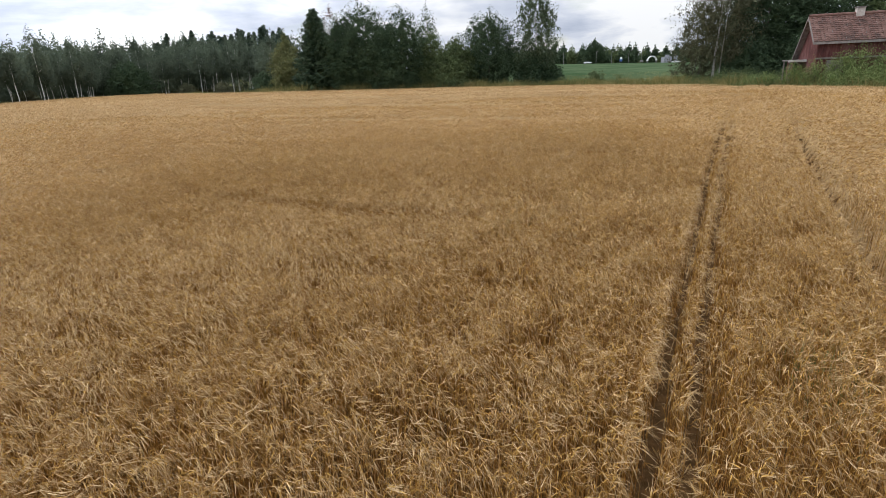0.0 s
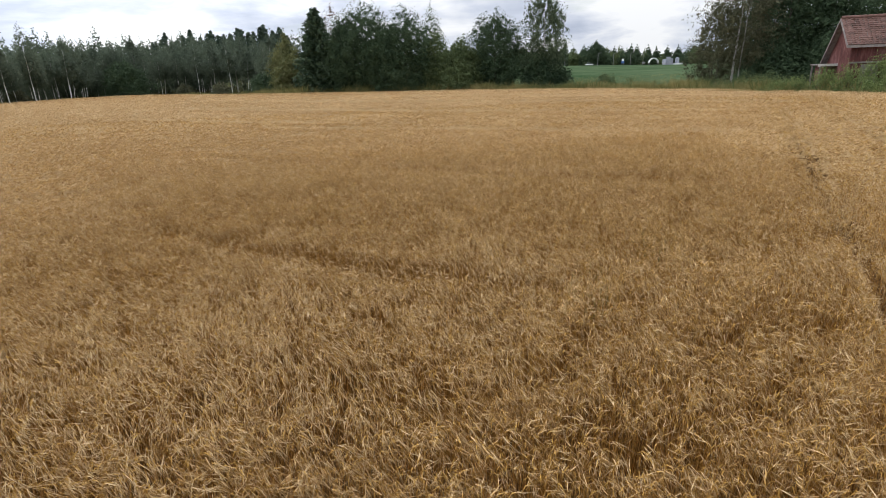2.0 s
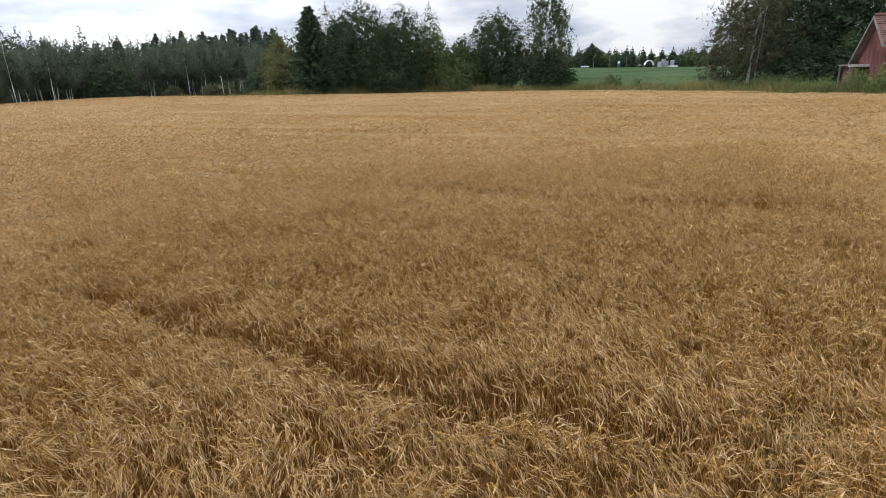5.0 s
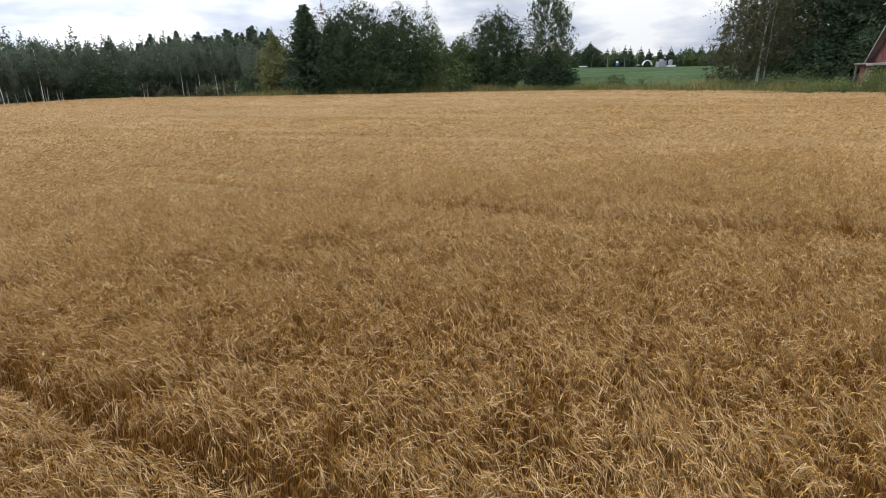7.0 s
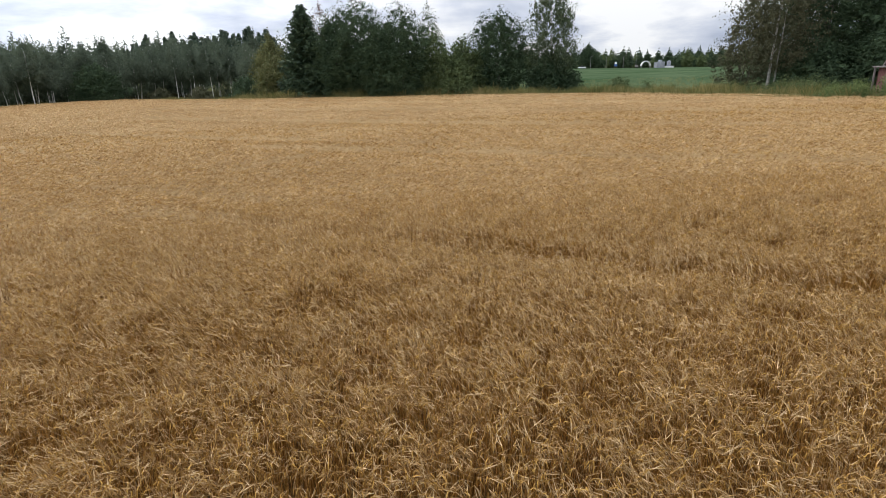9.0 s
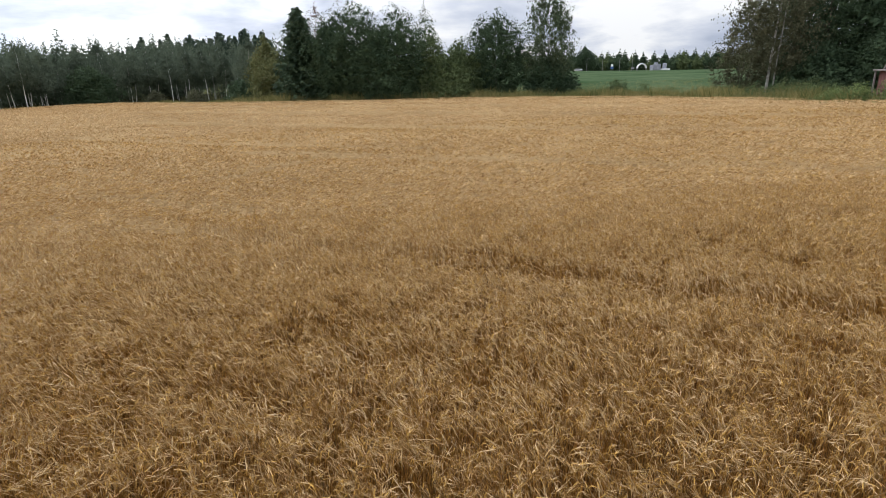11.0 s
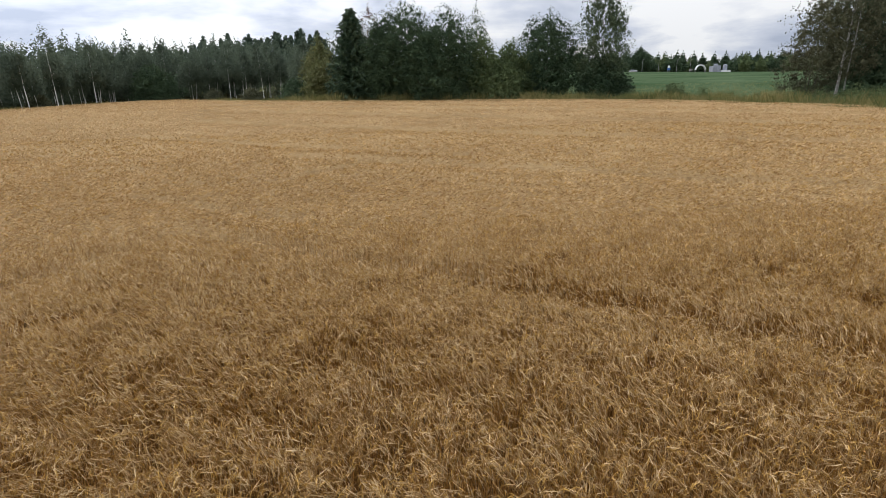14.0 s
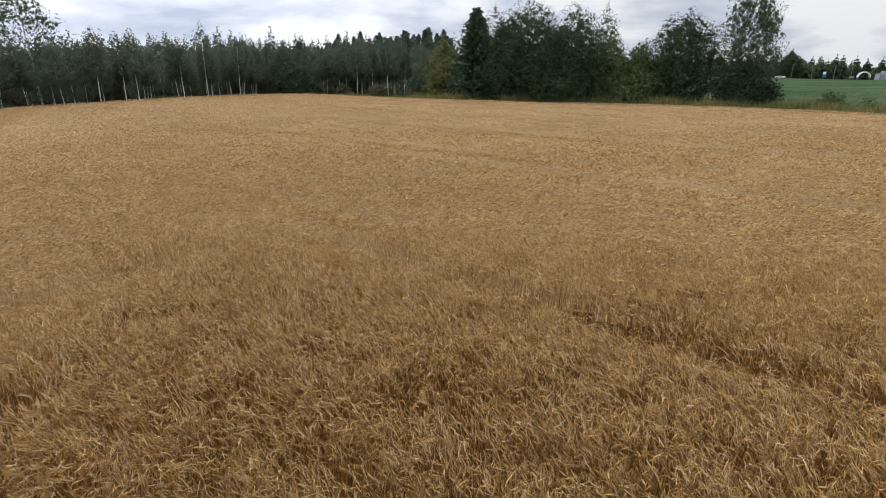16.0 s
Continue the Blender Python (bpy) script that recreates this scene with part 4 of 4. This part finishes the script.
    for k in range(38):
        tube(bm, [(k * 0.345, 0, ridge + 0.03), (k * 0.345 + 0.37, 0, ridge + 0.045)], [0.11, 0.125], 8)
    part("ridge_tiles", bm, TILE, t)
    # verge and eave boards
    for y1, z1 in ((front_y, front_z), (back_y, back_z)):
        bm = bmesh.new()
        p = [Vector((-0.03, 0, ridge + 0.02)), Vector((-0.03, y1, z1 + 0.02))]
        v = [bm.verts.new(q + Vector((dx, 0, dz))) for q in p for dx in (0, 0.04) for dz in (0, -0.2)]
        bmesh.ops.convex_hull(bm, input=v)
        part("bargeboard", bm, GREY_BOARD, t, "grey weathered board")
    part("eave_board", box(bmesh.new(), (0, front_y - 0.03, front_z - 0.17), (length, front_y, front_z - 0.02)), GREY_BOARD, t, "grey weathered board")
    # chimney
    stack = part("chimney", box(bmesh.new(), (2.75, -0.23, ridge - 0.5), (3.22, 0.23, ridge + 0.40), 0.02), CHIMNEY, t, "pale rendered chimney")
    part("cap", box(bmesh.new(), (2.70, -0.28, ridge + 0.40), (3.27, 0.28, ridge + 0.47), 0.015), GREY_BOARD, stack, "dark stone cap")
    # upper front boards, then a beam and an open lower bay
    mid = 2.62 - ground
    r = random.Random(4)
    me = None
    k = 0
    x = 0.36
    while x < length - 0.4:
        if me is None:
            me = bpy.data.meshes.new("board")
            bm = box(bmesh.new(), (0, -0.025, mid), (0.145, 0, roof_z(-1.86) - 0.14), 0.004)
            bm.to_mesh(me)
            bm.free()
            me.materials.append(RED_BOARD)
        ob = new("board", me)
        ob.parent = t
        ob.location = (x, -1.853 + r.uniform(-0.004, 0.004), r.uniform(-0.05, 0.01))
        x += 0.152
    part("beam", box(bmesh.new(), (0.3, -1.93, mid - 0.13), (length - 0.3, -1.853, mid - 0.02), 0.01), GREY_BOARD, t, "grey weathered beam")
    y = -1.8
    while y < 2.5:
        top_z = min(roof_z(y), roof_z(y + 0.145)) - 0.13
        part("board", box(bmesh.new(), (0.335, y, 0.05), (0.36, y + 0.145, top_z), 0.004), RED_BOARD, t)
        y += 0.152
    for i, x in enumerate((4.6, 6.2, 7.8)):
        w = part("window", box(bmesh.new(), (x, -1.875, mid - 0.85), (x + 1.1, -1.853, mid - 0.15)), DARK, t, "dark opening under the beam")
        for dx in (0.0, 0.5, 1.02):
            part("frame", box(bmesh.new(), (x + dx, -1.91, mid - 0.85), (x + dx + 0.08, -1.875, mid - 0.15), 0.005), WHITE_TRIM, w, "pale worn wood")
    part("door", box(bmesh.new(), (1.0, -1.9, 0.1), (1.95, -1.855, mid - 0.2), 0.01), GREY_BOARD, t, "grey plank door")
    # low pent roof on the gable
    pent = part("pent_roof", box(bmesh.new(), (-0.75, 0.3, 2.40 - ground), (0.36, 2.4, 2.48 - ground), 0.01), GREY_BOARD, t, "low grey plank roof")
    part("fascia", box(bmesh.new(), (-0.8, 0.25, 2.34 - ground), (0.34, 0.3, 2.50 - ground), 0.005), WHITE_TRIM, pent, "pale worn edge board")
    for y in (0.35, 2.2):
        part("post", box(bmesh.new(), (-0.68, y, -0.1), (-0.59, y + 0.09, 2.4 - ground), 0.008), GREY_BOARD, t, "grey wooden post")
    part("side_wall", box(bmesh.new(), (-0.45, 0.5, -0.1), (-0.39, 2.2, 2.38 - ground)), RED_BOARD, t)
    return t


barn()


# ---- beyond the green field ----
sheet("road", np.arange(-40, 260, 10.0), np.array([322.0, 325.0, 328.0]), lambda x, y: ground_z(x, y) + 0.15, ROAD, "grey asphalt road beyond the green field", "road")
sheet("verge", np.arange(-40, 260, 10.0), np.array([317.0, 319.5, 321.9]), lambda x, y: ground_z(x, y) + 0.14, VERGE, "dry straw-coloured road verge", "ground")


def street_lamp(x, y):
    z = gz(x, y)
    t = thing("street_lamp", "tall grey street lamp beside the road", "lamp", (x, y, z), 0, "street lamps")
    part("pole", tube(bmesh.new(), [(0, 0, 0), (0, 0, 6.2), (0.3, 0, 6.7), (1.2, 0, 6.9)], [0.11, 0.07, 0.06, 0.05], 8), METAL, t)
    part("lamp_head", box(bmesh.new(), (1.1, -0.14, 6.84), (1.8, 0.14, 6.98), 0.03), METAL, t)
    return t


first_lamp = street_lamp(98.3, 330)
for x in (79.5, 107.2, 117.0, 124.3):
    copy_thing(first_lamp, pose(x, 330, gz(x, 330)))

sign = thing("road_sign", "white and blue road sign on two posts", "sign", (109.4, 320.5, gz(109.4, 320.5)))
part("panel", box(bmesh.new(), (-0.8, -0.05, 1.2), (0.8, 0.02, 2.3), 0.01), BLUE, sign, "blue panel")
part("panel", box(bmesh.new(), (-0.65, -0.05, 2.35), (0.65, 0.02, 3.5), 0.01), WHITE, sign, "white panel")
for x in (-0.6, 0.55):
    part("post", box(bmesh.new(), (x, 0.03, -0.1), (x + 0.08, 0.11, 3.4)), METAL, sign)
low = thing("road_sign", "small dark framed sign beside the road", "sign", (121.0, 320.5, gz(121, 320.5)))
part("panel", box(bmesh.new(), (-0.9, -0.05, 0.9), (0.9, 0.02, 1.8), 0.01), METAL, low)
for x in (-0.8, 0.72):
    part("post", box(bmesh.new(), (x, 0.03, -0.1), (x + 0.08, 0.11, 1.8)), METAL, low)


def arch():
    t = thing("arched_shelter", "white arched fabric shelter beyond the road", "shelter", (150.4, 380, gz(150, 380)))
    bm = bmesh.new()
    rings = []
    for y in (-0.9, 0.9):
        for rr in (3.3, 2.75):
            rings.append([bm.verts.new((rr * math.cos(a), y, 1.5 + rr * 1.05 * math.sin(a))) for a in np.linspace(0.12, math.pi - 0.12, 18)])
    fo, fi, bo, bi = rings
    for i in range(17):
        for p, q in ((fo, fi), (bi, bo), (bo, fo), (fi, bi)):
            bm.faces.new((p[i], p[i + 1], q[i + 1], q[i]))
    part("canopy", bm, WHITE, t, "white fabric")
    for x in (-3.1, 2.9):
        for y in (-0.85, 0.65):
            part("post", box(bmesh.new(), (x, y, -0.1), (x + 0.2, y + 0.2, 2.1)), METAL, t)
    return t


arch()


def silo_block():
    z = gz(180, 420)
    t = thing("grain_silo", "grey metal grain silos with a taller tower", "silo", (179.8, 420, z))
    part("bin", box(bmesh.new(), (-5.6, -3, 0), (-3.2, 3, 4.6), 0.05), SILO, t)
    part("bin", box(bmesh.new(), (-3.1, -3, 0), (-0.2, 3, 5.0), 0.05), SILO, t)
    part("head_house", box(bmesh.new(), (-3.4, -1.6, 5.0), (-1.6, 1.6, 6.2), 0.05), SILO, t, "small raised machine house")
    bm = tube(bmesh.new(), [(4.0, 0, 0), (4.0, 0, 5.2), (4.0, 0, 5.7)], [1.4, 1.4, 0.2], 16)
    part("bin", bm, SILO, t, "round steel bin")
    part("shed", box(bmesh.new(), (0.3, -3, 0), (6.8, 3, 1.8), 0.05), WHITE, t, "low pale shed")
    return t


silo_block()


def parked_car(x, y, turn):
    t = thing("car", "white car parked in the distance", "car", (x, y, gz(x, y) + 0.15), turn)
    bm = box(bmesh.new(), (-2.1, -0.85, 0.3), (2.1, 0.85, 0.85), 0.12)
    part("body", bm, WHITE, t)
    bm = bmesh.new()
    lo = [bm.verts.new(p) for p in ((-1.5, -0.78, 0.85), (1.0, -0.78, 0.85), (1.0, 0.78, 0.85), (-1.5, 0.78, 0.85))]
    hi = [bm.verts.new(p) for p in ((-1.1, -0.62, 1.42), (0.4, -0.62, 1.42), (0.4, 0.62, 1.42), (-1.1, 0.62, 1.42))]
    bm.faces.new(hi)
    for i in range(4):
        bm.faces.new((lo[i], lo[(i + 1) % 4], hi[(i + 1) % 4], hi[i]))
    part("cabin", bm, GLASS, t, "dark windows")
    part("roof", box(bmesh.new(), (-1.08, -0.6, 1.42), (0.38, 0.6, 1.47), 0.02), WHITE, t)
    for x0 in (-1.35, 1.3):
        for y0 in (-0.86, 0.68):
            part("wheel", tube(bmesh.new(), [(x0, y0, 0.32), (x0, y0 + 0.18, 0.32)], [0.32, 0.32], 14), RUBBER, t)
    return t


parked_car(92.0, 325, 0)
parked_car(-28.6, 101.0, 78)
